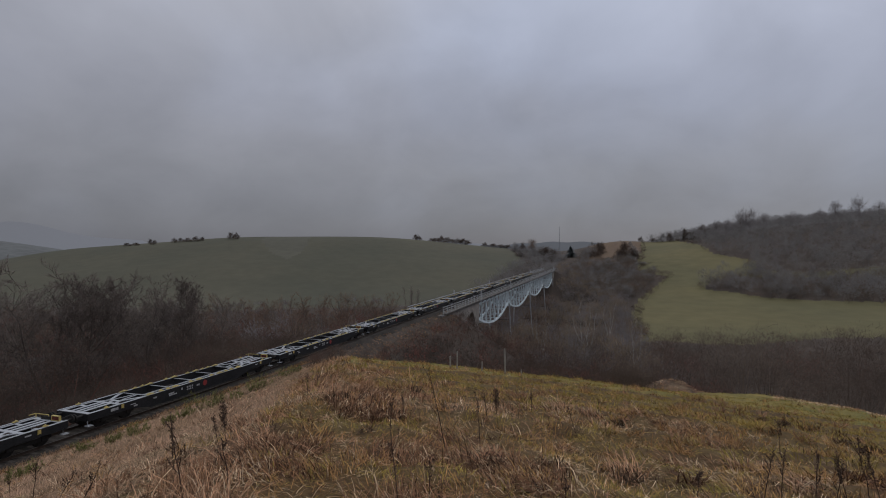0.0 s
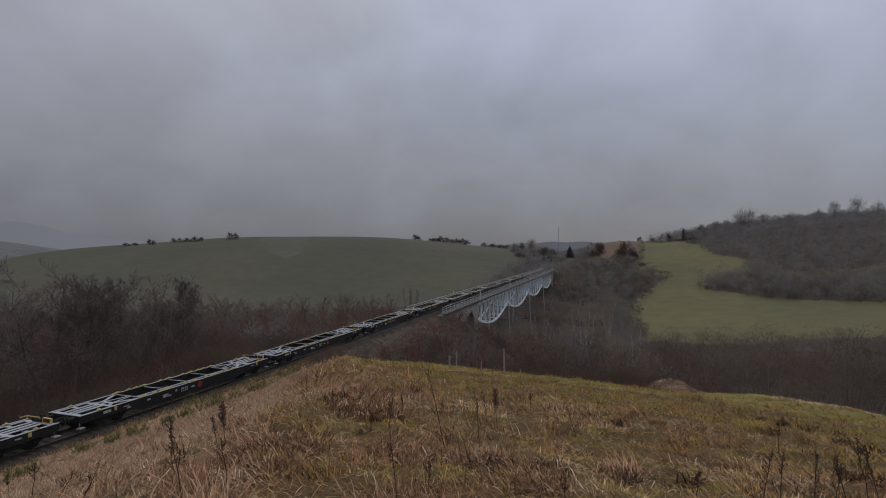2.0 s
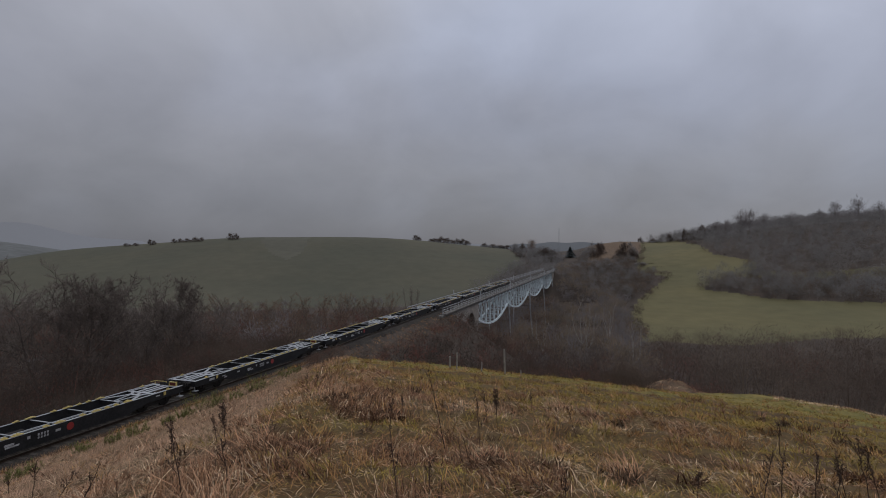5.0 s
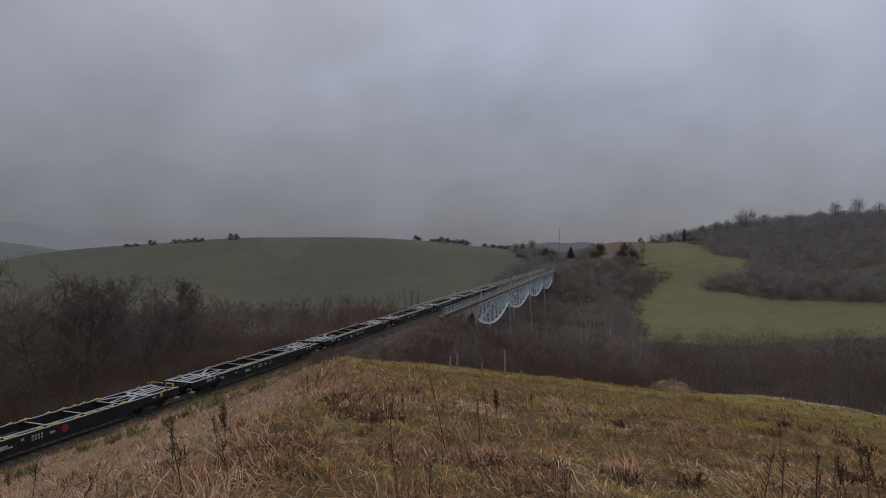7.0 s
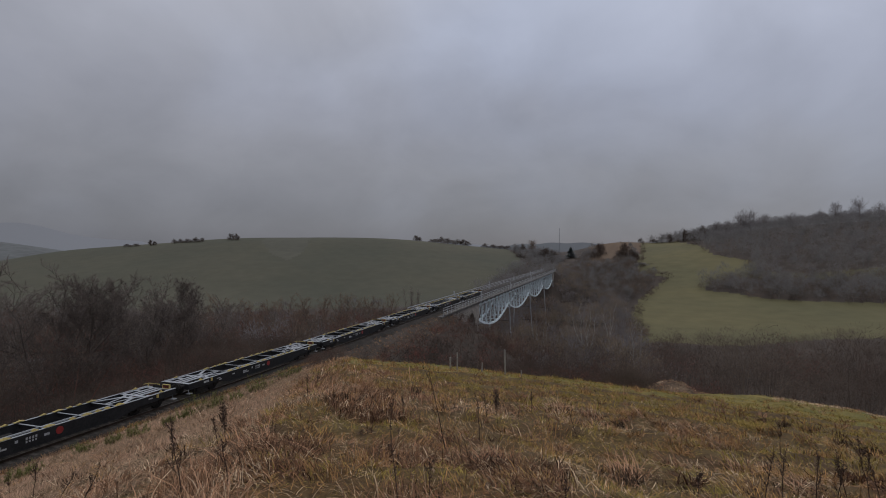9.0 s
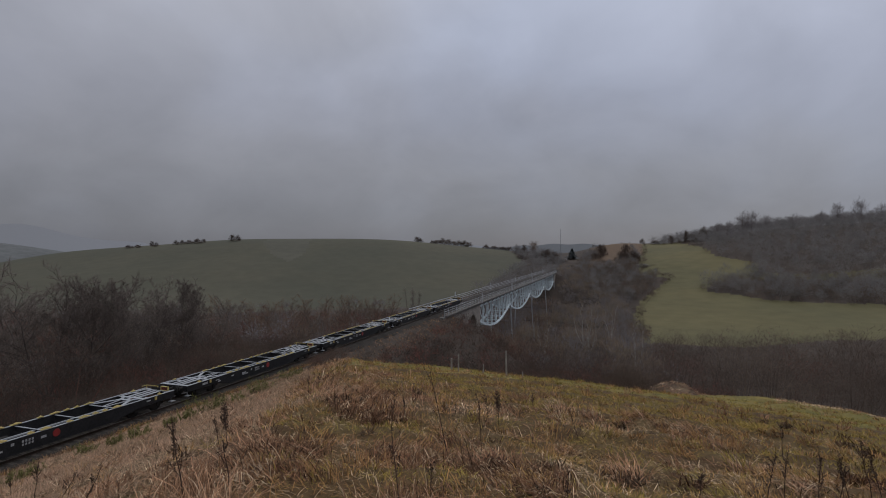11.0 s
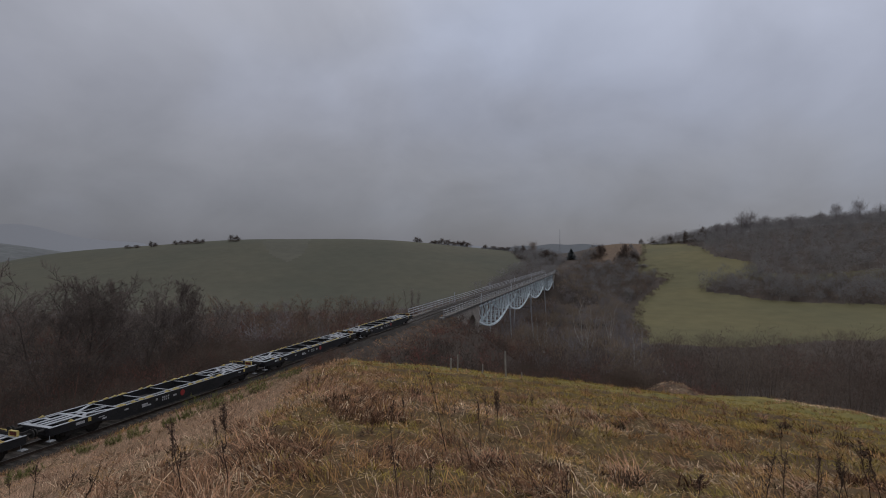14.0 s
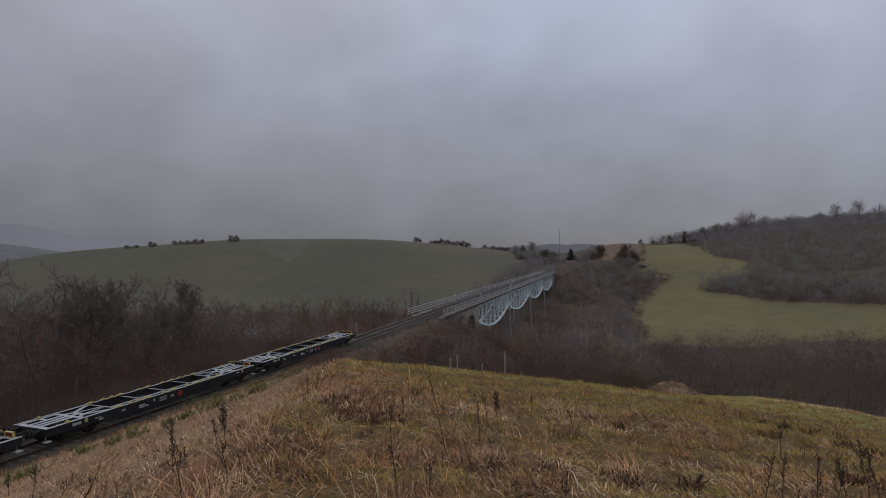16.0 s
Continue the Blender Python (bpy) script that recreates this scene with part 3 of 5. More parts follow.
    for z in (1.36,):
        beam(bm, (-1.15, 9.12, z), (-0.1, 9.12, z), 0.04, 0.04)
        beam(bm, (-1.15, 8.7, z), (-1.15, 9.12, z), 0.04, 0.04)
    for x in (-1.15, -0.1):
        beam(bm, (x, 9.12, 1.12), (x, 9.12, 1.37), 0.04, 0.04)
    part("guard_rail", bm, "yellow", w, "yellow end guard rail")
    bm = bmesh.new()
    box(bm, -0.6, 0.29, 9.02, 9.08, 1.12, 1.30)
    part("end_board", bm, "under", w, "black end board")
    bm = bmesh.new()
    for x0, x1, z0, z1 in ((0.30, 0.95, 1.38, 1.42), (0.30, 0.95, 1.12, 1.16), (0.30, 0.34, 1.12, 1.42), (0.91, 0.95, 1.12, 1.42)):
        box(bm, x0, x1, 8.97, 9.10, z0, z1)
    part("brake_plate_frame", bm, "yellow", w, "yellow frame round the brake plate")
    bm = bmesh.new()
    box(bm, 0.34, 0.91, 9.0, 9.06, 1.16, 1.38)
    part("brake_plate", bm, "brake_red", w, "red-brown brake plate")
    # draw all but the bogies in to the wagon's true length
    for ob in w.children_recursive:
        if ob.name.startswith("bogie"):
            ob.location.y *= SHRINK
        elif ob.type == "MESH" and not ob.parent.name.startswith("bogie"):
            ob.data.transform(Matrix.Diagonal((1, SHRINK, 1, 1)))
    return w


wagon = make_wagon()
wagons = [wagon] + [copy_thing(wagon, pose(0, PITCH * i, 0)) for i in range(1, 12)]


# ---- trees and thickets ----
M.update({
    # bark lightened a little to carry haze in its colour
    "bark": material("dark_bark", (0.155, 0.126, 0.108), 0.95, var=0.3, scale=1.0, fine=12, bump=0.5, spread=0.2),
    "birch": material("birch_bark", (0.42, 0.39, 0.36), 0.85, var=0.35, scale=1.5, fine=8, bump=0.2),
    "twig": material("winter_twigs", (0.225, 0.155, 0.115), 0.95, var=0.15, scale=0.13, fine=0.5, bump=0, spread=0.28, tint=(0.125, 0.090, 0.070), thin=0.5),
    "twig_dark": material("dark_thicket_twigs", (0.110, 0.080, 0.064), 0.95, var=0.25, scale=0.08, fine=0.6, bump=0, spread=0.2, tint=(0.080, 0.062, 0.053), thin=0.5),
    # tree crowns beyond the line, lightened: some haze is in their colour
    "twig_limb": material("fine_tree_twigs", (0.235, 0.193, 0.168), 0.95, var=0.25, scale=0.3, fine=1.5, bump=0, spread=0.4, tint=(0.18, 0.15, 0.13), thin=0.5),
    "twig_full": material("dusky_tree_twigs", (0.165, 0.132, 0.116), 0.95, var=0.2, scale=0.3, fine=1.5, bump=0, spread=0.3, tint=(0.130, 0.105, 0.093), thin=0.5),
    # greyed and lightened: the valley haze is put into this colour
    "twig_grey": material("hazed_grey_brown_twigs", (0.250, 0.226, 0.214), 0.95, var=0.15, scale=0.10, fine=0.3, bump=0, spread=0.12, tint=(0.170, 0.153, 0.148), thin=0.5),
    "twig_tan": material("tan_winter_twigs", (0.27, 0.21, 0.155), 0.95, var=0.15, scale=0.1, fine=0.5, bump=0, spread=0.28, tint=(0.21, 0.165, 0.125), thin=0.5),
    "twig_b": material("dull_winter_twigs", (0.175, 0.132, 0.103), 0.95, var=0.15, scale=0.1, fine=0.5, bump=0, spread=0.28, tint=(0.135, 0.106, 0.085), thin=0.5),
    # far and hill twigs are paler still, with haze painted into them
    "twig_far": material("hazed_far_twigs", (0.255, 0.232, 0.232), 0.95, var=0.15, scale=0.06, fine=0.3, bump=0, spread=0.12, tint=(0.190, 0.165, 0.155), thin=0.5),
    "twig_hill": material("hazed_hill_twigs", (0.245, 0.231, 0.222), 0.95, var=0.2, scale=0.05, fine=0.3, bump=0, spread=0.06, tint=(0.195, 0.184, 0.177), thin=0.5),
    "twig_red": material("reddish_winter_twigs", (0.19, 0.085, 0.068), 0.95, var=0.25, scale=0.12, fine=0.8, bump=0, spread=0.45, tint=(0.125, 0.085, 0.065), thin=0.5),
    # dark needles painted pale blue-grey to stand for the mist before them
    "needle": material("hazed_evergreen", (0.19, 0.205, 0.205), 0.9, var=0.3, scale=0.3, fine=2, bump=0, spread=0.4),
    "broom": material("broom_green", (0.20, 0.195, 0.065), 0.85, var=0.3, scale=1, fine=6, bump=0, spread=0.35),
    "mast_steel": material("galvanised_mast", (0.3, 0.31, 0.33), 0.6, 0.3, var=0.1, fine=5),
})
rng = np.random.default_rng(7)


def unit(v):
    return v / (np.linalg.norm(v, axis=-1, keepdims=True) + 1e-9)


class Strokes:
    """Gathers tapered sticks and slivers into one set of triangles."""

    def __init__(self):
        self.v, self.f, self.n = [], [], 0

    def add(self, v, f):
        self.v.append(v), self.f.append(f + self.n)
        self.n += len(v)

    def stick(self, pts, radii, k):
        pts = np.asarray(pts, float)
        d = unit(np.gradient(pts, axis=0))
        ref = np.array([0.31, 0.77, 0.2])
        s = unit(np.cross(d, ref))
        u = np.cross(s, d)
        ang = np.arange(k) * 2 * math.pi / k
        ring = pts[:, None] + np.asarray(radii)[:, None, None] * (np.cos(ang)[None, :, None] * s[:, None] + np.sin(ang)[None, :, None] * u[:, None])
        m = len(pts)
        i, j = np.meshgrid(np.arange(m - 1), np.arange(k), indexing="ij")
        j2 = (j + 1) % k
        q = np.stack([i * k + j, i * k + j2, (i + 1) * k + j2, (i + 1) * k + j], -1).reshape(-1, 4)
        self.add(ring.reshape(-1, 3), np.vstack([q[:, [0, 1, 2]], q[:, [0, 2, 3]]]))

    def slivers(self, p, d, length, width):
        """Flat pointed twigs: one triangle each."""
        p, d = np.asarray(p), unit(np.asarray(d))
        s = unit(np.cross(d, rng.normal(size=d.shape))) * np.reshape(width, (-1, 1)) / 2
        tip = p + d * np.reshape(length, (-1, 1))
        v = np.stack([p - s, p + s, tip], 1).reshape(-1, 3)
        self.add(v, np.arange(len(v)).reshape(-1, 3))

    def arrays(self):
        return np.vstack(self.v), np.vstack(self.f)


def grow(h, mains=5, branches=12, subs=7, twigs=9, spread=0.5, fork=0.25, upright=1.0, width=0.0013, stems=1):
    """A bare broadleaved tree of height h: rising main limbs, side branches and fine twigs. Returns the strokes of trunk and crown."""
    trunk, crown = Strokes(), Strokes()
    u = np.linspace(0, 1, 6)
    for st in range(stems):
        off = np.array([*rng.normal(0, 0.02 * h * (stems > 1), 2), 0.0])
        lean = np.array([*rng.normal(0, 0.04 + 0.08 * (stems > 1), 2), 1.0])
        hh = h * (1 if st == 0 else rng.uniform(0.75, 0.95))
        top = off + lean * hh * (fork + 0.12)
        rad = h * (0.0135 if stems == 1 else 0.010)
        t4 = np.linspace(0, 1, 4)[:, None]
        trunk.stick(off + (top - off) * t4 + rng.normal(0, 0.004 * h, (4, 3)) * t4, rad * (1 - 0.35 * t4[:, 0]) + rad * 0.4 * np.exp(-t4[:, 0] * 8), 8)
        for i in range(mains):
            az = i * 2 * math.pi / mains + rng.uniform(-0.5, 0.5)
            tilt = (rng.uniform(0.25, 0.75) if i else 0.08) * spread * 1.6
            p0 = off + (top - off) * rng.uniform(0.75, 1.0)
            ln = hh * (1 - fork) * rng.uniform(0.8, 1.0) / max(0.75, math.cos(tilt) + 0.15)
            side = np.array([math.cos(az), math.sin(az), 0])
            limb = p0 + side * (np.sin(tilt) * ln * (1.25 * u - 0.35 * u * u))[:, None] + np.array([0, 0, 1]) * (np.cos(tilt) * ln * u * (0.72 + 0.28 * u))[:, None]
            limb = limb + rng.normal(0, 0.018 * h, (6, 3)) * u[:, None]
            trunk.stick(limb, rad * 0.42 * (1 - u) ** 0.8 + 0.0009 * h, 5)
            for j in range(branches):
                g = 0.12 + 0.86 * (j + rng.uniform(0, 0.9)) / branches
                q0 = np.array([np.interp(g, u, limb[:, c]) for c in range(3)])
                ba = az + rng.normal(0, 1.2)
                d = unit(np.array([math.cos(ba), math.sin(ba), upright * rng.uniform(0.35, 1.3)]))
                bl = hh * spread * (0.36 - 0.22 * g) * rng.uniform(0.7, 1.25)
                end = q0 + d * bl + [0, 0, 0.18 * bl]
                trunk.stick([q0, q0 + d * bl * 0.5, end], [0.0026 * h * (1.1 - g), 0.0016 * h * (1.1 - g) + 0.0005 * h, 0.0005 * h], 3)
                w = np.linspace(0.2, 1, subs)[:, None]
                sp = q0 + (end - q0) * w
                sd = unit(d + rng.normal(0, 0.55, (subs, 3)) + [0, 0, 0.25])
                sl = rng.uniform(0.05, 0.11, subs)[:, None] * h
                crown.slivers(sp, sd, sl[:, 0], np.full(subs, width * 1.9 * h))
                tp = np.repeat(sp, twigs, 0) + np.repeat(sd * sl, twigs, 0) * rng.uniform(0.1, 1, (subs * twigs, 1))
                td = np.repeat(sd, twigs, 0) + rng.normal(0, 0.65, (subs * twigs, 3)) + [0, 0, 0.2]
                crown.slivers(tp, td, rng.uniform(0.02, 0.05, subs * twigs) * h, rng.uniform(0.6, 1.2, subs * twigs) * width * h)
    return trunk, crown


def branch_out(h, fork=0.25, leader=0.0, mains=4, reach=0.42, twigs=9, width=0.0013):
    """A broadleaved tree of height h that branches four times over, each limb on a wandering line. leader: how far the trunk runs on through the crown."""
    trunk, crown = Strokes(), Strokes()

    def limb(p, d, ln, r, level):
        n = 6 if level < 2 else 4
        pts, q, e = [p], p, d
        for _ in range(n - 1):
            e = unit(e + rng.normal(0, (0.13, 0.11, 0.20, 0.3)[level], 3) + [0, 0, (0.05, 0.06, 0.08, 0.10)[level]])
            q = q + e * ln / (n - 1)
            pts.append(q)
        pts = np.array(pts)
        u = np.linspace(0, 1, n)
        trunk.stick(pts, r * (1 - 0.85 * u) + 0.0004 * h, (8, 5, 3, 3)[level])
        if level == 3:
            m = twigs
            g = rng.uniform(0.15, 1, m)
            tp = np.stack([np.interp(g, u, pts[:, c]) for c in range(3)], 1)
            crown.slivers(tp, e + rng.normal(0, 0.75, (m, 3)) + [0, 0, 0.15], rng.uniform(0.016, 0.042, m) * h, rng.uniform(0.6, 1.2, m) * width * h)
            return
        count = max(3, int((0, 10, 7, 0)[level] * min(1.0, ln / ((0.3, 0.3, 0.12, 1)[level] * h))))
        for k in range(count):
            g = 0.22 + 0.76 * (k + rng.uniform(0, 0.9)) / count
            at = np.array([np.interp(g, u, pts[:, c]) for c in range(3)])
            side = unit(np.cross(e, rng.normal(size=3)))
            out = unit(e * rng.uniform(0.35, 0.9) + side + [0, 0, 0.15])
            limb(at, out, ln * ((0.50 if not leader else 0.62) - 0.26 * g) * rng.uniform(0.7, 1.2), r * (0.5 - 0.2 * g), level + 1)

    t = np.linspace(0, 1, 5)[:, None]
    top = np.array([*rng.normal(0, 0.03 * h, 2), h * max(fork, leader)])
    rad = 0.013 * h
    trunk.stick(top * t + rng.normal(0, 0.006 * h, (5, 3)) * t, rad * (1 - (0.3 + 0.5 * (leader > 0)) * t[:, 0]) + rad * 0.5 * np.exp(-t[:, 0] * 9), 8)
    for k in range(mains):
        az = k * 2.4 + rng.uniform(-0.4, 0.4)
        g = 1.0 if not leader else (fork + (leader - fork) * ((k + 0.5) / mains) ** 1.2) / leader
        up = rng.uniform(0.8, 2.2) if not leader else rng.uniform(0.35, 0.9) + g * 0.6
        if k == 0 and not leader:
            up = 6.0
        d = unit(np.array([math.cos(az), math.sin(az), up]))
        z0 = top[2] * g
        ln = (h - z0) * rng.uniform(0.88, 1.0) if not leader else h * reach * (1.12 - 0.95 * abs(g - 0.45)) * rng.uniform(0.85, 1.15)
        limb(top * g, d, min(ln, h - z0), rad * (0.46 if not leader else 0.30), 1)
    return trunk, crown


def tree_mesh(name, strokes, mat):
    v, f = strokes.arrays()
    ob = solid(name, v, f, [mat])
    me = ob.data
    bpy.data.objects.remove(ob)
    return me


def tree_kind(bark="bark", twig="twig", **k):
    t, c = grow(10.0, **k)
    return tree_mesh("trunk", t, bark), tree_mesh("crown", c, twig)


def thicket_kind(n=90, stems=7, width=0.10, length=0.22, squat=1.0):
    """Strokes of one far tree or bush of height 1: a fan of stems and many fine twigs in a loose crown."""
    s = Strokes()
    az = rng.uniform(0, 2 * math.pi, stems)
    lean = rng.uniform(0.05, 0.32, stems) * squat
    d = np.stack([np.cos(az) * lean, np.sin(az) * lean, np.ones(stems)], 1)
    s.slivers(np.zeros((stems, 3)), d, rng.uniform(0.5, 0.85, stems), np.full(stems, 0.016))
    m = 15
    lump = unit(rng.normal(0, 1, (m, 3)) + [0, 0, 0.35]) * rng.uniform(0.45, 1.0, (m, 1)) * [0.30 * squat, 0.30 * squat, 0.33] + [0, 0, 0.54]
    p = lump[rng.integers(0, m, n)] + rng.normal(0, 1, (n, 3)) * [0.075, 0.075, 0.065]
    p[:, 2] = np.clip(p[:, 2], 0.04, 0.92)
    dd = (p - [0, 0, 0.25]) * [1.3, 1.3, 1.0] + rng.normal(0, 0.32, (n, 3)) + [0, 0, 0.1]
    s.slivers(p, dd, rng.uniform(0.5, 1.1, n) * length, rng.uniform(0.5, 1.2, n) * width * length)
    return s.arrays()


def scatter(name, label, category, kinds, x, y, h, mats, squash=(0.85, 1.3), sink=0.0):
    """Many trees or bushes of a wood as one mesh."""
    z = height(x, y) - sink
    mats = mats.split()
    vs, fs, ms, n = [], [], [], 0
    pick = rng.integers(0, len(kinds), len(x))
    for k, (v, f) in enumerate(kinds):
        idx = np.where(pick == k)[0]
        if not len(idx):
            continue
        a = rng.uniform(0, 2 * math.pi, len(idx))
        w = rng.uniform(*squash, len(idx)) * h[idx]
        vx = (v[None, :, 0] * np.cos(a)[:, None] - v[None, :, 1] * np.sin(a)[:, None]) * w[:, None] + x[idx][:, None]
        vy = (v[None, :, 0] * np.sin(a)[:, None] + v[None, :, 1] * np.cos(a)[:, None]) * w[:, None] + y[idx][:, None]
        vz = v[None, :, 2] * h[idx][:, None] + z[idx][:, None]
        vs.append(np.stack([vx, vy, vz], -1).reshape(-1, 3))
        fs.append((f[None] + (np.arange(len(idx)) * len(v))[:, None, None]).reshape(-1, 3) + n)
        ms.append(np.repeat(rng.integers(0, len(mats), len(idx)), len(f)))
        n += len(idx) * len(v)
    ob = solid(name, np.vstack(vs), np.vstack(fs), mats, index=np.concatenate(ms))
    tagged(ob, label, category, kind="stuff")
    return ob


def sprinkle(a0, a1, b0, b1, step):
    """An uneven grid of places in the plan."""
    a, b = np.meshgrid(np.arange(a0, a1, step), np.arange(b0, b1, step))
    a, b = a.ravel() + rng.uniform(-0.6, 0.6, a.size) * step, b.ravel() + rng.uniform(-0.6, 0.6, b.size) * step
    x, y = to_world(a, b)
    return a, b, x, y


FAR = [thicket_kind(330, 3, 0.17, 0.10, q) for q in (0.95, 1.1, 1.3, 1.0, 1.4)]
BUSH = [thicket_kind(340, 8, 0.06, 0.12, q) for q in (1.3, 1.6, 1.45, 1.8)]
EMB = [thicket_kind(160, 6, 0.15, 0.13, q) for q in (1.3, 1.6, 1.45, 1.8)]
DISTANT = [thicket_kind(260, 2, 0.24, 0.10, q) for q in (1.2, 1.4, 1.6, 1.3)]
FINE = [thicket_kind(760, 3, 0.065, 0.06, q) for q in (1.1, 1.35, 1.6, 1.25)]


def make_woods():
    # far side of the line, down to the dull field
    for a0, b0, b1, step, kinds, hi in ((-150, 42, 120, 4.1, FINE, 13), (-420, 120, 305, 7.2, FAR, 15)):
        a, b, x, y = sprinkle(a0, 40, b0, b1, step)
        ok = (x < -13) & (np.abs(a) < 0.98 * b + 8) & (b < 279 + 8 * waves(x, y, 70, 4)) & ~inside(a, b - 17, DULL_FIELD)
        a, b, x, y = a[ok], b[ok], x[ok], y[ok]
        h = rng.uniform(0.55, 1.0, len(x)) * hi * (1 + 0.2 * waves(x, y, 60, 1))
        top = EYE[2] - b * (np.where(b < 120, 140, 95) + 26 * waves(x, y, 45, 3)) / 915
        h = np.clip(np.minimum(h, (top - height(x, y)) * rng.uniform(0.7, 1.22, len(x))), 3.0, 14)
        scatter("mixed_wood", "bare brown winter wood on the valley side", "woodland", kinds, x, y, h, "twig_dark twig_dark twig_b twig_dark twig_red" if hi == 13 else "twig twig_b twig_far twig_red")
    a, b, x, y = sprinkle(-80, 20, 10, 140, 2.4)
    ok = (x < -4.6) & (x > -26) & (y < 98) & (y > -15)
    x, y = x[ok], y[ok]
    h = rng.uniform(1.4, 3.8, len(x)) + np.clip((-x - 7) * 0.25, 0, 3.5)
    scatter("trackside_thicket", "dark leafless thicket beside the railway", "thicket", BUSH, x, y, h, "twig_dark twig_b twig_dark twig_red twig_dark")
    # embankment shrubs on the meadow's side: low near the rails, taller down the slope
    a, b, x, y = sprinkle(-25, 60, 42, 150, 1.9)
    z = height(x, y)
    ok = (x > 3.6) & (y > 50 + 0.5 * (x - 4)) & (x < 46) & (y < 160) & (zone(x, y) == 3)
    x, y, z = x[ok], y[ok], z[ok]
    room = np.minimum(EYE[2] * x / EYE[0] + grade(y) - 1.5, np.where(y > 100, -3.7, np.where(y > 92, -2.3, 99))) - z
    h = np.minimum(rng.uniform(1.6, 4.4, len(x)) * (1 + 0.25 * waves(x, y, 14, 2)), room * rng.uniform(0.75, 1, len(x)))
    h = np.where((x > 4) & (y > 58), np.maximum(h, rng.uniform(0.6, 1.1, len(x))), h)
    k = h > 0.4
    scatter("embankment_thicket", "reddish-brown leafless shrubs on the embankment", "thicket", EMB, x[k], y[k], h[k], "twig_red twig_dark twig_red twig_dark twig_dark")
    a, b = rng.uniform(-9.6, -6.6, 46), rng.uniform(31.5, 37, 46)
    x, y = to_world(a, b)
    k = x > 4
    scatter("brow_thicket", "thin reddish leafless bush on the brow above the track", "bush", BUSH, x[k], y[k], rng.uniform(0.5, 1.1, k.sum()), "twig_red twig_red twig_b")
    # dark bushes at the foot of the meadow, beside the heap of earth
    a, b = np.concatenate([rng.uniform(14.5, 18.6, 34), rng.uniform(23.5, 27.6, 26)]), np.concatenate([rng.uniform(44.5, 49, 34), rng.uniform(43.0, 46, 26)])
    x, y = to_world(a, b)
    scatter("meadow_foot_thicket", "dark leafless bushes at the foot of the meadow", "thicket", BUSH, x, y, np.where(a < 20, rng.uniform(1.6, 3.0, 60), rng.uniform(0.6, 1.1, 60)), "twig_dark twig_dark twig_b")
    # valley floor under and beside the viaduct
    a, b, x, y = sprinkle(-20, 330, 60, 240, 5.4)
    ok = (x > -14) & (np.hypot(a, b) > 66 + 0.15 * np.maximum(a, 0)) & (y > 85) & ~inside(a, b, GREEN_FIELD) & ~((np.abs(x) < 5) & ((y < 116) | (y > 275))) & (a < 0.98 * b + 20)
    a, b, x, y = a[ok], b[ok], x[ok], y[ok]
    top = EYE[2] - b * np.where(a < 0.36 * b, np.where(np.abs(x) < 30, 132, 112), 138 + 26 * waves(x, y, 26, 2)) / 915
    h = np.clip(np.minimum(rng.uniform(8, 19, len(x)), (top - height(x, y)) * rng.uniform(0.5, 1.15, len(x))), 2.0, 19)
    k = b < 125
    h = h * (1 + 0.25 * waves(x, y, 15, 5))
    near = b < 90 + 0.12 * np.maximum(a, 0)
    # darkest twigs nearest, paler behind: foot shade and depth haze put into colour
    scatter("valley_thicket", "dark bare bushes and trees below the meadow", "woodland", FINE, x[near], y[near], h[near], "twig_dark twig_dark twig_dark twig_b")
    k = k & ~near
    scatter("valley_wood", "bare brown winter wood in the valley", "woodland", FINE, x[k], y[k], h[k], "twig_b twig_dark twig_dark twig_red twig_dark")
    k = k | near
    far_, right = ~k & (a <= 0.38 * b), ~k & (a > 0.38 * b)
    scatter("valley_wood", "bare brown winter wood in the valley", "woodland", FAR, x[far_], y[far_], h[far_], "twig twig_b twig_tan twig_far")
    scatter("field_edge_wood", "dark brown leafless wood below the green field", "woodland", FINE, x[right], y[right], h[right], "twig_b twig_dark twig_b")
    # close young wood between the piers and behind the viaduct
    a, b, x, y = sprinkle(-60, 110, 100, 300, 4.5)
    z = height(x, y)
    ok = (x > -48) & (x < 42) & (y > 112) & (y < 296) & ~inside(a, b, GREEN_FIELD) & ~inside(a, b, DULL_FIELD) & ~((np.abs(x) < 5) & (y > 272)) & (b < 262)
    a, b, x, y, z = a[ok], b[ok], x[ok], y[ok], z[ok]
    lid = np.where(np.abs(x) < 5, grade(y) - 9.5, np.where(x < 0, grade(y) - 1.6, EYE[2] - b * (122 + 10 * waves(x, y, 16, 2)) / 915))
    h = np.clip(np.minimum(rng.uniform(7, 14, len(x)), (lid - z) * rng.uniform(0.7, 1.05, len(x))), 0, 14)
    k = h > 1.2
    # the pale grey mix puts haze into the young wood's colour
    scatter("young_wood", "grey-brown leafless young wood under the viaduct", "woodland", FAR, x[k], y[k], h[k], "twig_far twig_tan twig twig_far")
    # between the far end of the viaduct and the green field
    a, b, x, y = sprinkle(10, 170, 225, 470, 3.6)
    ok = (x > np.where(y > 292, 3.6, 5.0)) & (y > 225) & (zone(x, y) != 4) & ~inside(a + np.where(b > 235, 4, 0), b, GREEN_FIELD) & (a < 0.42 * b + 5)
    a, b, x, y = a[ok], b[ok], x[ok], y[ok]
    h = rng.uniform(4.5, 9, len(x)) * np.where(y > 300, np.clip((x - 1) / 10, 0.4, 1), 1)
    k = b < 286 + 14 * waves(x, y, 30, 4)
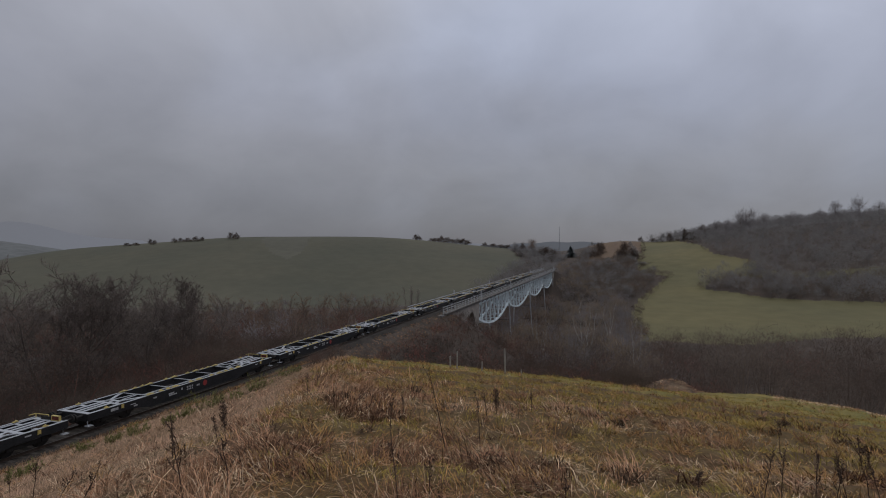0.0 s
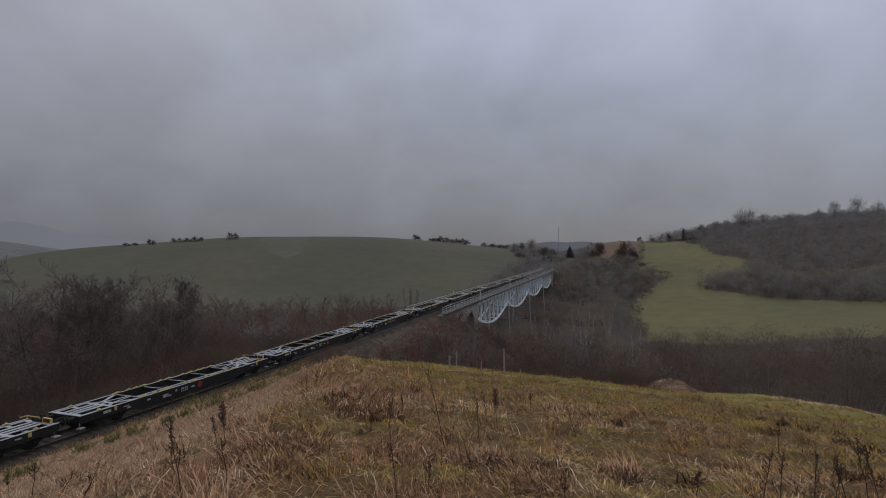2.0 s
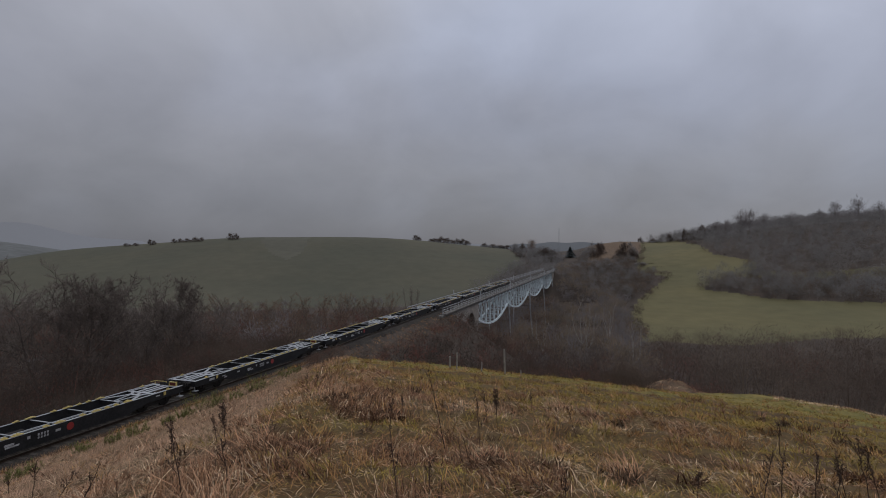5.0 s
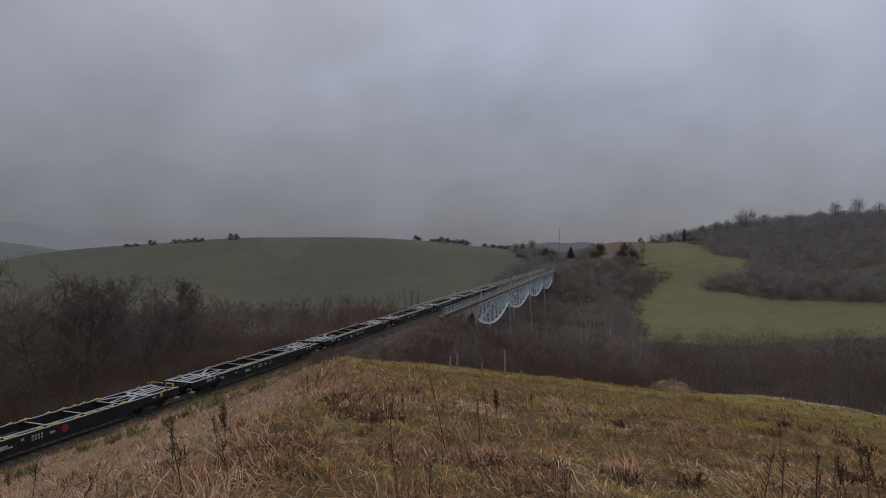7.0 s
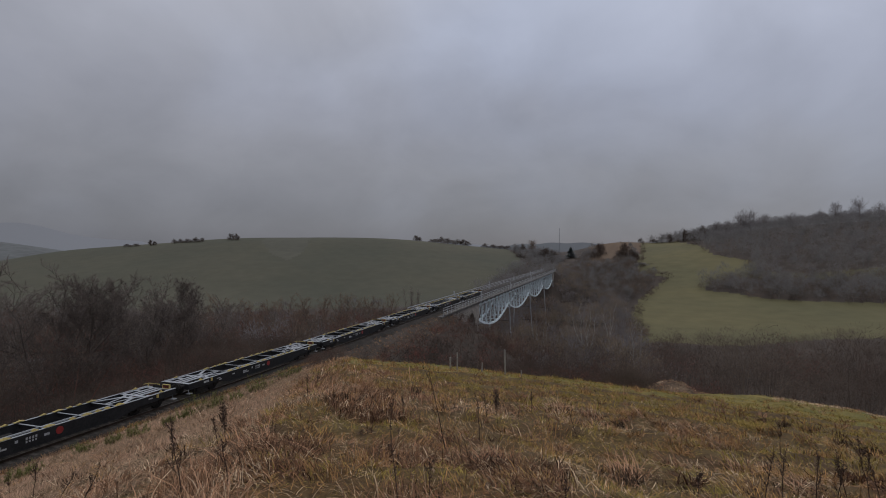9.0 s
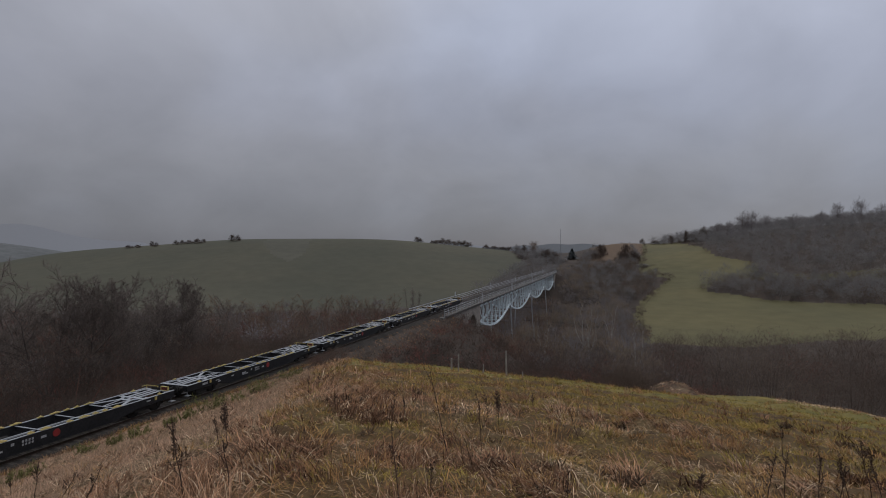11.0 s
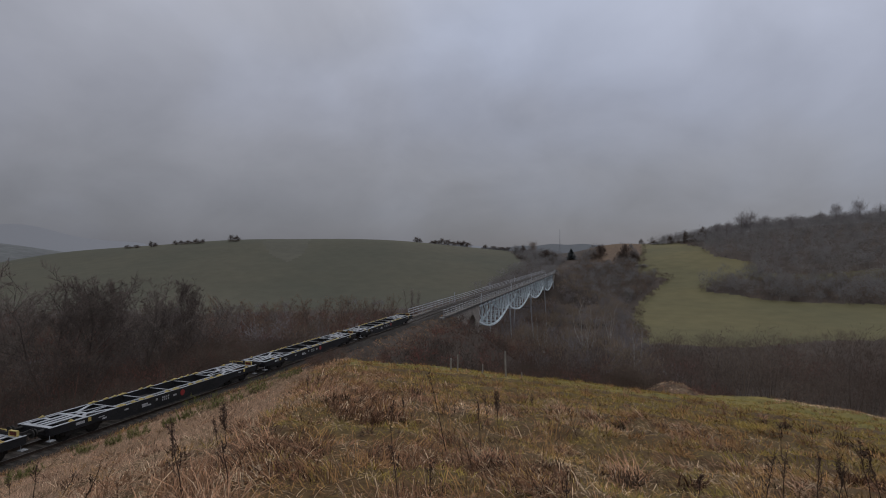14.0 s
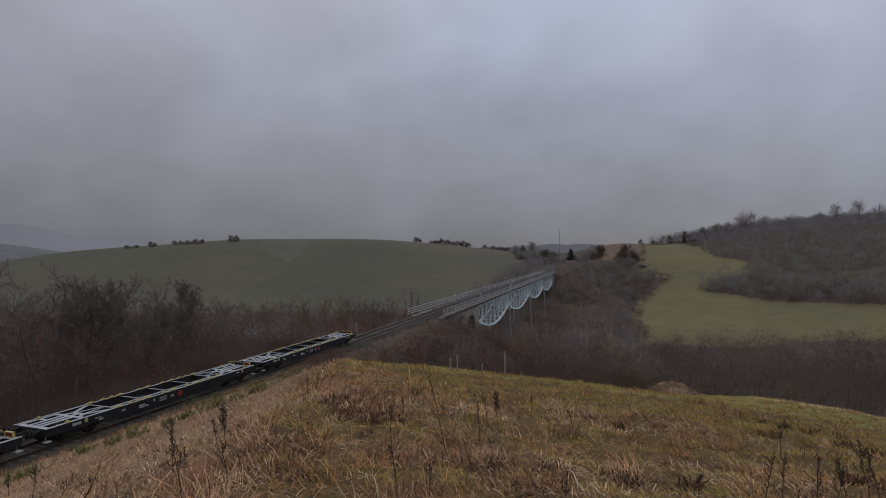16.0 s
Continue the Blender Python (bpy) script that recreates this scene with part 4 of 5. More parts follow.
    # pale twigs again, so the slope's haze sits in the colour
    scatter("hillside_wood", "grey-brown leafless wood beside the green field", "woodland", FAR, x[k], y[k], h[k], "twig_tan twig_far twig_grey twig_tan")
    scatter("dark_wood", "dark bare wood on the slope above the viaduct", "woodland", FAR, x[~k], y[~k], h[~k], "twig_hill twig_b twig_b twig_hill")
    a, b, x, y = sprinkle(10, 110, 330, 520, 5.0)
    ok = (x < -6) & ~inside(a, b, DULL_FIELD) & (b > 330)
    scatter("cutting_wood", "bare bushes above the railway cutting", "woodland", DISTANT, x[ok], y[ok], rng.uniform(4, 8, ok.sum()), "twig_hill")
    a, b, x, y = sprinkle(150, 640, 245, 600, 7.4)
    da, db = rng.uniform(-4, 4, len(a)), rng.uniform(-3, 6, len(a))
    ok = (inside(a + da, b + db, HILL_WOOD) | inside(a + da, b + db, SPUR_WOOD)) & (a < 0.95 * b + 25)
    x, y = x[ok], y[ok]
    a, b, xe, ye = sprinkle(60, 420, 170, 540, 3.4)
    wood = inside(a, b, HILL_WOOD) | inside(a, b, SPUR_WOOD) | ~inside(a, b, GREEN_FIELD)
    edge = inside(a, b + 7, HILL_WOOD) | inside(a, b + 7, SPUR_WOOD) | inside(a - 5, b, HILL_WOOD) | inside(a + 5, b, SPUR_WOOD) | ~inside(a - 5, b, GREEN_FIELD) | inside(a + 5, b, HILL_WOOD)
    e = ~wood & edge & (rng.uniform(0, 1, len(a)) < 0.55)
    scatter("hedge_bushes", "low bare bushes along the edge of the wood", "bushes", DISTANT, xe[e], ye[e], rng.uniform(1.5, 4.0, e.sum()) * np.where(a[e] < 160, 1.35, 1.0), "twig_dark twig_b", (1.2, 1.9))
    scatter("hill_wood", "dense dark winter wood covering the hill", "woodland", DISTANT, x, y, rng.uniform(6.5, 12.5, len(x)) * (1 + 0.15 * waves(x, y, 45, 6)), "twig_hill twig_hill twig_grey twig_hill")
    a, b, x, y = sprinkle(150, 420, 245, 345, 4.3)
    ok = inside(a + rng.uniform(-2, 2, len(a)), b, SPUR_WOOD) & (a < 0.9 * b)
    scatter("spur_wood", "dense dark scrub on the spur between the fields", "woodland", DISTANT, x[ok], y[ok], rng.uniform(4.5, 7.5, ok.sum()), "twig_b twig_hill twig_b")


make_woods()


def puff_kind(n, squat=1.0, length=0.10, thick=0.075, base=0.0, twig="twig_dark"):
    """A small tree with a close crown of very fine twigs, 10 m high."""
    t, c = Strokes(), Strokes()
    t.stick([(0, 0, 0), (0.1, 0.1, 3), (0.0, 0.1, 6), (0, 0, 8.5)], [0.18, 0.14, 0.09, 0.02], 6)
    for k in range(9):
        az, z0, ln = k * 2.4 + rng.uniform(-0.4, 0.4), rng.uniform(2.0, 6.0), rng.uniform(1.8, 3.2)
        t.stick([(0, 0, z0), (math.cos(az) * ln * 0.6 * squat, math.sin(az) * ln * 0.6 * squat, z0 + ln * 0.6), (math.cos(az) * ln * squat, math.sin(az) * ln * squat, z0 + ln * 1.1)], [0.07, 0.04, 0.015], 4)
    m = 26
    lump = unit(rng.normal(0, 1, (m, 3))) * [2.6 * squat, 2.6 * squat, 2.7 + 0.35 * base] * rng.uniform(0.5, 1, (m, 1)) + [0, 0, 5.9 - 0.55 * base]
    p = lump[rng.integers(0, m, n)] + rng.normal(0, 0.75, (n, 3))
    p[:, 2] = np.maximum(p[:, 2], 0.4)
    c.slivers(p, (p - [0, 0, 3.0]) * 0.5 + rng.normal(0, 0.9, (n, 3)) + [0, 0, 0.5], rng.uniform(0.5, 1.2, n) * length * 10, rng.uniform(0.5, 1.2, n) * thick)
    return tree_mesh("trunk", t, "bark"), tree_mesh("crown", c, twig)


def dome_kind(n, twig):
    """A low, full tree or bush whose twigs reach the ground, 10 m high and about 10 m across."""
    t, c = Strokes(), Strokes()
    for k in range(6):
        az, ln = k * 1.05 + rng.uniform(-0.4, 0.4), rng.uniform(0.4, 1.0)
        q = np.array([math.cos(az) * ln * 3.2, math.sin(az) * ln * 3.2, 7.0 - 2.5 * ln])
        t.stick([(0, 0, 0), q * 0.5 + [0, 0, 0.6], q], [0.16, 0.09, 0.02], 5)
    m = 30
    lump = np.abs(unit(rng.normal(0, 1, (m, 3)))) * [4.2, 4.2, 7.6] * rng.choice([-1, 1], (m, 3)) * rng.uniform(0.5, 1, (m, 1))
    lump[:, 2] = np.abs(lump[:, 2]) + 0.9
    p = lump[rng.integers(0, m, n)] + rng.normal(0, 0.75, (n, 3))
    p[:, 2] = np.clip(p[:, 2], 0.2, 9.3)
    c.slivers(p, (p - [0, 0, 3.0]) * 0.4 + rng.normal(0, 0.9, (n, 3)), rng.uniform(0.5, 1.1, n), rng.uniform(0.5, 1.2, n) * 0.30)
    return tree_mesh("trunk", t, "bark"), tree_mesh("crown", c, twig)


def stand(px, b, top, kind, name="bare_tree", label="", group="", wide=1.0, across=0):
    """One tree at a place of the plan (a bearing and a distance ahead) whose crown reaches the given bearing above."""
    a = (px - 784) / 915 * b
    x, y = to_world(a, b)
    z = float(height(x, y))
    h = EYE[2] + (450.5 - top) / 915 * b - z
    root = new(name)
    for nm, me in zip(("trunk", "crown"), kind):
        new(nm, me).parent = root
    root.location, root.scale = (x, y, z - 0.1), (h / 10 * wide, h / 10 * wide, h / 10)
    if across:
        root.scale[0] = root.scale[1] = across / 915 * b / 9.0
    root.rotation_euler = (0, 0, rng.uniform(0, 6.28))
    tagged(root, label or "bare dark broadleaved tree in winter", "tree", group)
    return root


def make_trees():
    def branching(twig, **k):
        t, c = branch_out(10.0, **k)
        return tree_mesh("trunk", t, "bark"), tree_mesh("crown", c, twig)

    full = [branching("twig_full", fork=0.14, leader=0.80, mains=m, reach=q, twigs=24, width=0.0021) for m, q in ((17, 0.40), (15, 0.32))]
    open_ = [branching("twig_limb", fork=f, mains=m, twigs=24, width=0.0015) for f, m in ((0.24, 6), (0.30, 5), (0.20, 5))]
    mid = [tree_kind(twig="twig", mains=4, branches=10, subs=6, twigs=8, spread=0.5, fork=0.2, width=0.0026) for _ in range(3)]
    round_ = [puff_kind(1700, q, base=2.4, twig="twig") for q in (1.0, 0.9, 1.15)]
    # hilltop crowns take the far twigs, mist painted into their grey
    airy = [puff_kind(1300, q, 0.12, 0.09, base=2.0, twig="twig_far") for q in (0.95, 1.1, 0.85)]
    birch = [tree_kind(bark="birch", twig="twig_tan", mains=3, branches=10, subs=5, twigs=5, spread=0.34, fork=0.3, upright=1.2, width=0.0022) for _ in range(2)]
    slim = [tree_kind(twig="twig_limb", mains=3, branches=14, subs=6, twigs=6, spread=0.2, fork=0.12, upright=1.6, width=0.0022) for _ in range(2)]
    g = "tall bare trees beyond the railway"
    for px, b, top, k, w in ((70, 58, 488, 0, 1.05), (14, 72, 506, 2, 0.9), (222, 78, 506, 1, 0.9), (272, 70, 492, 1, 0.85), (105, 80, 508, 2, 1.0), (340, 82, 505, 2, 0.9), (-40, 60, 486, 0, 1.0), (375, 92, 532, 1, 1.0)):
        stand(px, b, top, open_[k], label="tall bare tree with an open crown of upright limbs", group=g, wide=w)
    for px, b, top, k, w in ((150, 60, 482, 0, 0.9), (318, 74, 492, 1, 0.95), (190, 84, 540, 1, 1.0), (238, 88, 545, 0, 1.0)):
        stand(px, b, top, full[k], label="dark bare tree with a dense rounded crown", group=g, wide=w)
    for px, b, top, k in ((430, 130, 545, 0), (470, 150, 540, 1), (560, 170, 520, 2), (625, 180, 520, 0), (680, 190, 528, 1), (520, 160, 532, 2), (590, 150, 545, 1), (600, 230, 515, 0), (615, 225, 518, 1), (640, 235, 522, 2), (575, 240, 521, 1), (540, 235, 524, 0), (505, 230, 521, 2), (470, 225, 528, 1), (440, 220, 527, 0), (412, 210, 526, 2), (390, 180, 518, 1), (660, 240, 520, 0), (692, 245, 515, 1)):
        stand(px, b, top, mid[k], label="bare grey-brown tree in the valley", group="bare trees in the valley")
    for px, b, top in ((727, 215, 500), (738, 222, 505)):
        stand(px, b, top, slim[0], label="slim upright bare poplar", group="slim poplars", name="poplar", wide=0.8)
    for px, b, top, k in ((1028, 150, 520, 0), (1078, 155, 525, 1), (1122, 120, 560, 0), (960, 140, 560, 1), (950, 150, 552, 0), (1040, 135, 540, 1)):
        stand(px, b, top, birch[k], label="pale-stemmed birch without leaves", group="birches in the valley", name="birch")
    dome = [dome_kind(1300, "twig_dark") for _ in range(3)]
    dusk = [dome_kind(1300, "twig_hill") for _ in range(3)]
    ridge = ((409, 500, 408, 12), (418, 500, 410, 12), (266, 490, 421, 10), (274, 490, 423, 8), (308, 495, 420, 10), (320, 495, 420, 12), (333, 495, 419, 12), (346, 495, 417, 16), (357, 495, 418, 10), (736, 540, 412, 12),
             (742, 540, 417, 12), (764, 540, 421, 14), (772, 540, 419, 16), (781, 540, 416, 18), (791, 540, 418, 16), (800, 540, 421, 16), (810, 540, 420, 14), (819, 540, 420, 16), (827, 540, 422, 14), (858, 540, 428, 14), (872, 540, 430, 16), (886, 540, 431, 18), (898, 540, 432, 18), (225, 490, 429, 14), (240, 490, 428, 12))
    for k, (px, b, top, w) in enumerate(ridge):
        stand(px, b, top, dome[k % 3], label="small round leafless tree on the field's ridge", group="trees on the ridge", across=w)
    edge = ((912, 505, 428, 14), (925, 505, 427, 16), (920, 470, 445, 20), (945, 480, 436, 22), (962, 470, 432, 24), (978, 465, 438, 22), (955, 450, 450, 24), (975, 440, 452, 24), (992, 450, 455, 20), (1046, 470, 425, 18), (1058, 475, 422, 20),
            (1066, 480, 426, 16), (1038, 465, 437, 16), (1052, 460, 440, 24), (1108, 420, 418, 26), (1118, 425, 424, 24), (1100, 415, 434, 26), (1122, 420, 440, 20), (1112, 410, 450, 28), (1134, 540, 417, 9), (1185, 520, 408, 12), (1172, 525, 416, 22), (1213, 515, 398, 10), (1243, 500, 394, 22), (1200, 520, 411, 24), (1157, 530, 420, 20), (1220, 510, 406, 24), (1262, 495, 392, 24), (1150, 400, 468, 24), (1165, 385, 478, 22), (1135, 395, 462, 26))
    for k, (px, b, top, w) in enumerate(edge):
        stand(px, b, top, (dome if k % 3 else dusk)[k % 2], label="full leafless tree at the edge of the wood", group="trees at the wood's edge", across=w)
    for px, b, top, k, w in ((941, 500, 419, 1, 1.1),):
        stand(px, b, top, round_[k], label="leafless tree at the edge of the wood", group="trees at the wood's edge", wide=w)
    for px, b, top, k, w in ((1312, 480, 366, 0, 1.0), (1328, 485, 368, 1, 1.1), (1352, 480, 374, 2, 1.0), (1285, 480, 386, 1, 1.2), (1400, 480, 372, 0, 1.2), (1480, 470, 352, 2, 0.9), (1522, 470, 345, 1, 0.9), (1558, 470, 352, 0, 1.0), (1450, 470, 368, 1, 1.0), (1268, 490, 388, 2, 1.0)):
        stand(px, b, top, airy[k], label="bare tree standing above the wood on the hilltop", group="trees on the hilltop", wide=w)


make_trees()


def make_conifer():
    x, y = to_world((1010 - 784) / 915 * 470, 470)
    z = float(height(x, y))
    root = new("conifer")
    s = Strokes()
    s.stick([(0, 0, 0), (0, 0, 6), (0, 0, 13)], [0.2, 0.12, 0.02], 6)
    part_t = tree_mesh("trunk", s, "bark")
    s = Strokes()
    n = 900
    hgt = rng.uniform(0.08, 1, n)
    az = rng.uniform(0, 6.28, n)
    d = np.stack([np.cos(az), np.sin(az), np.full(n, -0.25)], 1)
    s.slivers(np.stack([d[:, 0] * 0.1, d[:, 1] * 0.1, hgt * 13], 1), d, (1.05 - hgt) * 4.0 * rng.uniform(0.6, 1, n), np.full(n, 0.35))
    for nm, me in (("trunk", part_t), ("crown", tree_mesh("crown", s, "needle"))):
        new(nm, me).parent = root
    h = EYE[2] + (450.5 - 436) / 915 * 470 - z
    root.location, root.scale = (x, y, z), (h / 13 * 3.0, h / 13 * 3.0, h / 13)
    tagged(root, "dark conifer at the end of the viaduct", "tree")


make_conifer()


def make_mast():
    a, b = (990 - 784) / 915 * 900, 900
    x, y = to_world(a, b)
    z = float(height(x, y))
    top = EYE[2] + (450.5 - 402) / 915 * b
    bm = bmesh.new()
    w = 0.7
    leg = [(-w, -w), (w, -w), (w, w), (-w, w)]
    for p in leg:
        beam(bm, (x + p[0], y + p[1], z - 0.5), (x + p[0] * 0.2, y + p[1] * 0.2, top), 0.16, 0.16)
    n = 8
    for k in range(n):
        f0, f1 = k / n, (k + 1) / n
        for p, q in zip(leg, leg[1:] + leg[:1]):
            s0, s1 = 1 - 0.8 * f0, 1 - 0.8 * f1
            beam(bm, (x + p[0] * s0, y + p[1] * s0, z + (top - z) * f0), (x + q[0] * s1, y + q[1] * s1, z + (top - z) * f1), 0.08, 0.08)
    tagged(part("radio_mast", bm, "mast_steel"), "slender grey lattice mast on the skyline", "mast")


make_mast()


def make_distance():
    """The ridges on the horizon, far beyond everything else; a faint glow stands for their mist."""
    def ridge(d, px, lift, glow):
        m = bpy.data.materials.new("mist_glow_backdrop")
        m.use_nodes = True
        b = m.node_tree.nodes["Principled BSDF"]
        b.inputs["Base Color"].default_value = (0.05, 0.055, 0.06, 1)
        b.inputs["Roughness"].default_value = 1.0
        # emission in place of the light that mist would scatter
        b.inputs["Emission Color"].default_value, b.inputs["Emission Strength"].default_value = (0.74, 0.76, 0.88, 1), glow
        a = (px - 784) / 915 * d
        v = []
        for r, db in enumerate((-0.1 * d, 0, 0.17 * d)):
            x, y = to_world(a * (d + db) / d, np.full(len(a), d + db))
            z = EYE[2] + lift / 915 * d if r == 1 else np.full(len(a), -60.0)
            v.append(np.stack([x, y, z], 1))
        n = len(a)
        f = [(r * n + i, r * n + i + 1, (r + 1) * n + i + 1, (r + 1) * n + i) for r in range(2) for i in range(n - 1)]
        tagged(solid("backdrop_hills", np.vstack(v), f, [m], smooth=True), "blue-grey hills on the horizon, their mist painted as a glow", "hills", kind="structure")

    px = np.arange(-300, 1900, 12.0)
    lift = 26 + 27 * np.exp(-((px + 10) / 125) ** 2) + 9 * np.sin(px / 95.0 + 1.0) * np.exp(-((px - 600) / 900) ** 2) + 2.0 * np.sin(px / 31.0)
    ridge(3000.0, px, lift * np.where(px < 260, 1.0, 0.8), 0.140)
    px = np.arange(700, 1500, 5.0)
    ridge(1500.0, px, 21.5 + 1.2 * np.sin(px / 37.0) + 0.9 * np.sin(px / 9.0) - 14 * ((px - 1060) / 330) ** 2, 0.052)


make_distance()


# ---- meadow ----
M.update({
    "straw": material("bleached_grass", (0.38, 0.217, 0.124), 0.8, var=0.3, scale=0.5, fine=4, bump=0, spread=0.75, tint=(0.215, 0.105, 0.058)),
    "slope": material("fine_tan_grass", (0.350, 0.217, 0.138), 0.85, var=0.2, scale=0.35, fine=3, bump=0, spread=0.45, tint=(0.235, 0.150, 0.090)),
    "rust": material("rusty_dead_grass", (0.205, 0.103, 0.052), 0.85, var=0.3, scale=0.6, fine=5, bump=0, spread=0.6, tint=(0.140, 0.070, 0.036)),
    "brown": material("dead_brown_leaves", (0.115, 0.056, 0.031), 0.85, var=0.3, scale=1, fine=6, bump=0, spread=0.5, tint=(0.065, 0.04, 0.024)),
    "pale": material("bone_pale_blades", (0.74, 0.55, 0.36), 0.6, var=0.2, scale=0.5, fine=6, bump=0, spread=0.45, tint=(0.50, 0.35, 0.21)),
    "mixed": material("half_green_grass", (0.335, 0.192, 0.067), 0.8, var=0.3, scale=0.5, fine=4, bump=0, spread=0.7, tint=(0.245, 0.127, 0.050)),
    "green": material("green_grass", (0.225, 0.170, 0.037), 0.8, var=0.25, scale=0.5, fine=4, bump=0, spread=0.55, tint=(0.275, 0.188, 0.044)),
    "stalk": material("dead_stalks", (0.085, 0.054, 0.040), 0.9, var=0.3, scale=2, fine=20, bump=0, spread=0.3),
    "post_wood": material("grey_weathered_wood", (0.30, 0.27, 0.24), 0.9, var=0.3, scale=2, fine=30, bump=0.4),
})


def blades(x, y, length, width, droop, lean_az, spread_az, lay=0.5, bones=3):
    """Bent grass blades rooted at x, y, of two or three bones each, broad at the foot."""
    n = len(x)
    z = height(x, y) - 0.02
    az = lean_az + rng.normal(0, spread_az, n)
    d = np.stack([np.cos(az), np.sin(az)], 1)
    tilt = np.clip(rng.normal(lay, 0.28, n), 0.02, 1.45)
    p = np.stack([x, y, z], 1)
    pts = [p]
    for k in range(bones):
        p = p + np.stack([d[:, 0] * np.sin(tilt), d[:, 1] * np.sin(tilt), np.cos(tilt)], 1) * (length / bones)[:, None]
        pts.append(p)
        tilt = tilt + droop * rng.uniform(0.5, 1.4, n)
    face = az + math.pi / 2 + rng.normal(0, 0.7, n)
    s = np.stack([np.cos(face), np.sin(face), np.zeros(n)], 1)
    v = []
    for k in range(bones):
        w = (0.8, 1.0, 0.8, 0.55)[k]
        v += [pts[k] - s * (width * w / 2)[:, None], pts[k] + s * (width * w / 2)[:, None]]
    v.append(pts[bones])
    v = np.stack(v, 1)
    v[..., 2] = np.maximum(v[..., 2], height(v[..., 0], v[..., 1]) + 0.015)
    f = []
    for k in range(bones - 1):
        f += [[2 * k, 2 * k + 1, 2 * k + 3], [2 * k, 2 * k + 3, 2 * k + 2]]
    f.append([2 * bones - 2, 2 * bones - 1, 2 * bones])
    return v.reshape(-1, 3), (np.array(f)[None] + (np.arange(n) * v.shape[1])[:, None, None]).reshape(-1, 3)


def on_slope(x, y):
    """How much a place belongs to the smooth tan slope of the cutting."""
    a, b = to_view(x, y)
    return blend((-a - 0.20 * b + 0.8 * waves(x, y, 5, 2)) / 3.0) * blend((b - 4) / 4)


def tone(x, y):
    """How bleached the meadow is: 1 straw in the tussocks by the brow of the cutting, 0 green beyond."""
    a, b = to_view(x, y)
    r = np.hypot(a, b)
    t = 0.38 - (0.006 + 0.014 * blend((r - 6) / 8)) * (a + 1.0) - 0.012 * (r - 8)
    t = t + 0.42 * waves(x, y, 4.5, 6) + 0.36 * waves(x, y, 1.6, 3)
    t = t - 0.30 * blend((r - 11) / 9) * blend((a + 0.16 * b) / 2.5)
    t = t + 0.35 * np.exp(-((a + 3.2) / 2.6) ** 2 - ((b - 11.5) / 3.0) ** 2)
    t = t - 0.30 * np.exp(-((a - 0.4) / 1.6) ** 2 - ((b - 4.5) / 1.8) ** 2)
    return t + 0.8 * blend((-a - 0.16 * b) / 3.5)


def ground_at(px, py):
    """Where the sight line through a bearing meets the near ground."""
    d = np.array([(px - 784) / 915, 1, (450.5 - py) / 915])
    t = np.arange(2, 90, 0.05)
    x, y = to_world(d[0] * t, d[1] * t)
    k = np.argmax(EYE[2] + d[2] * t < height(x, y))
    return float(x[k]), float(y[k]), float(t[k])


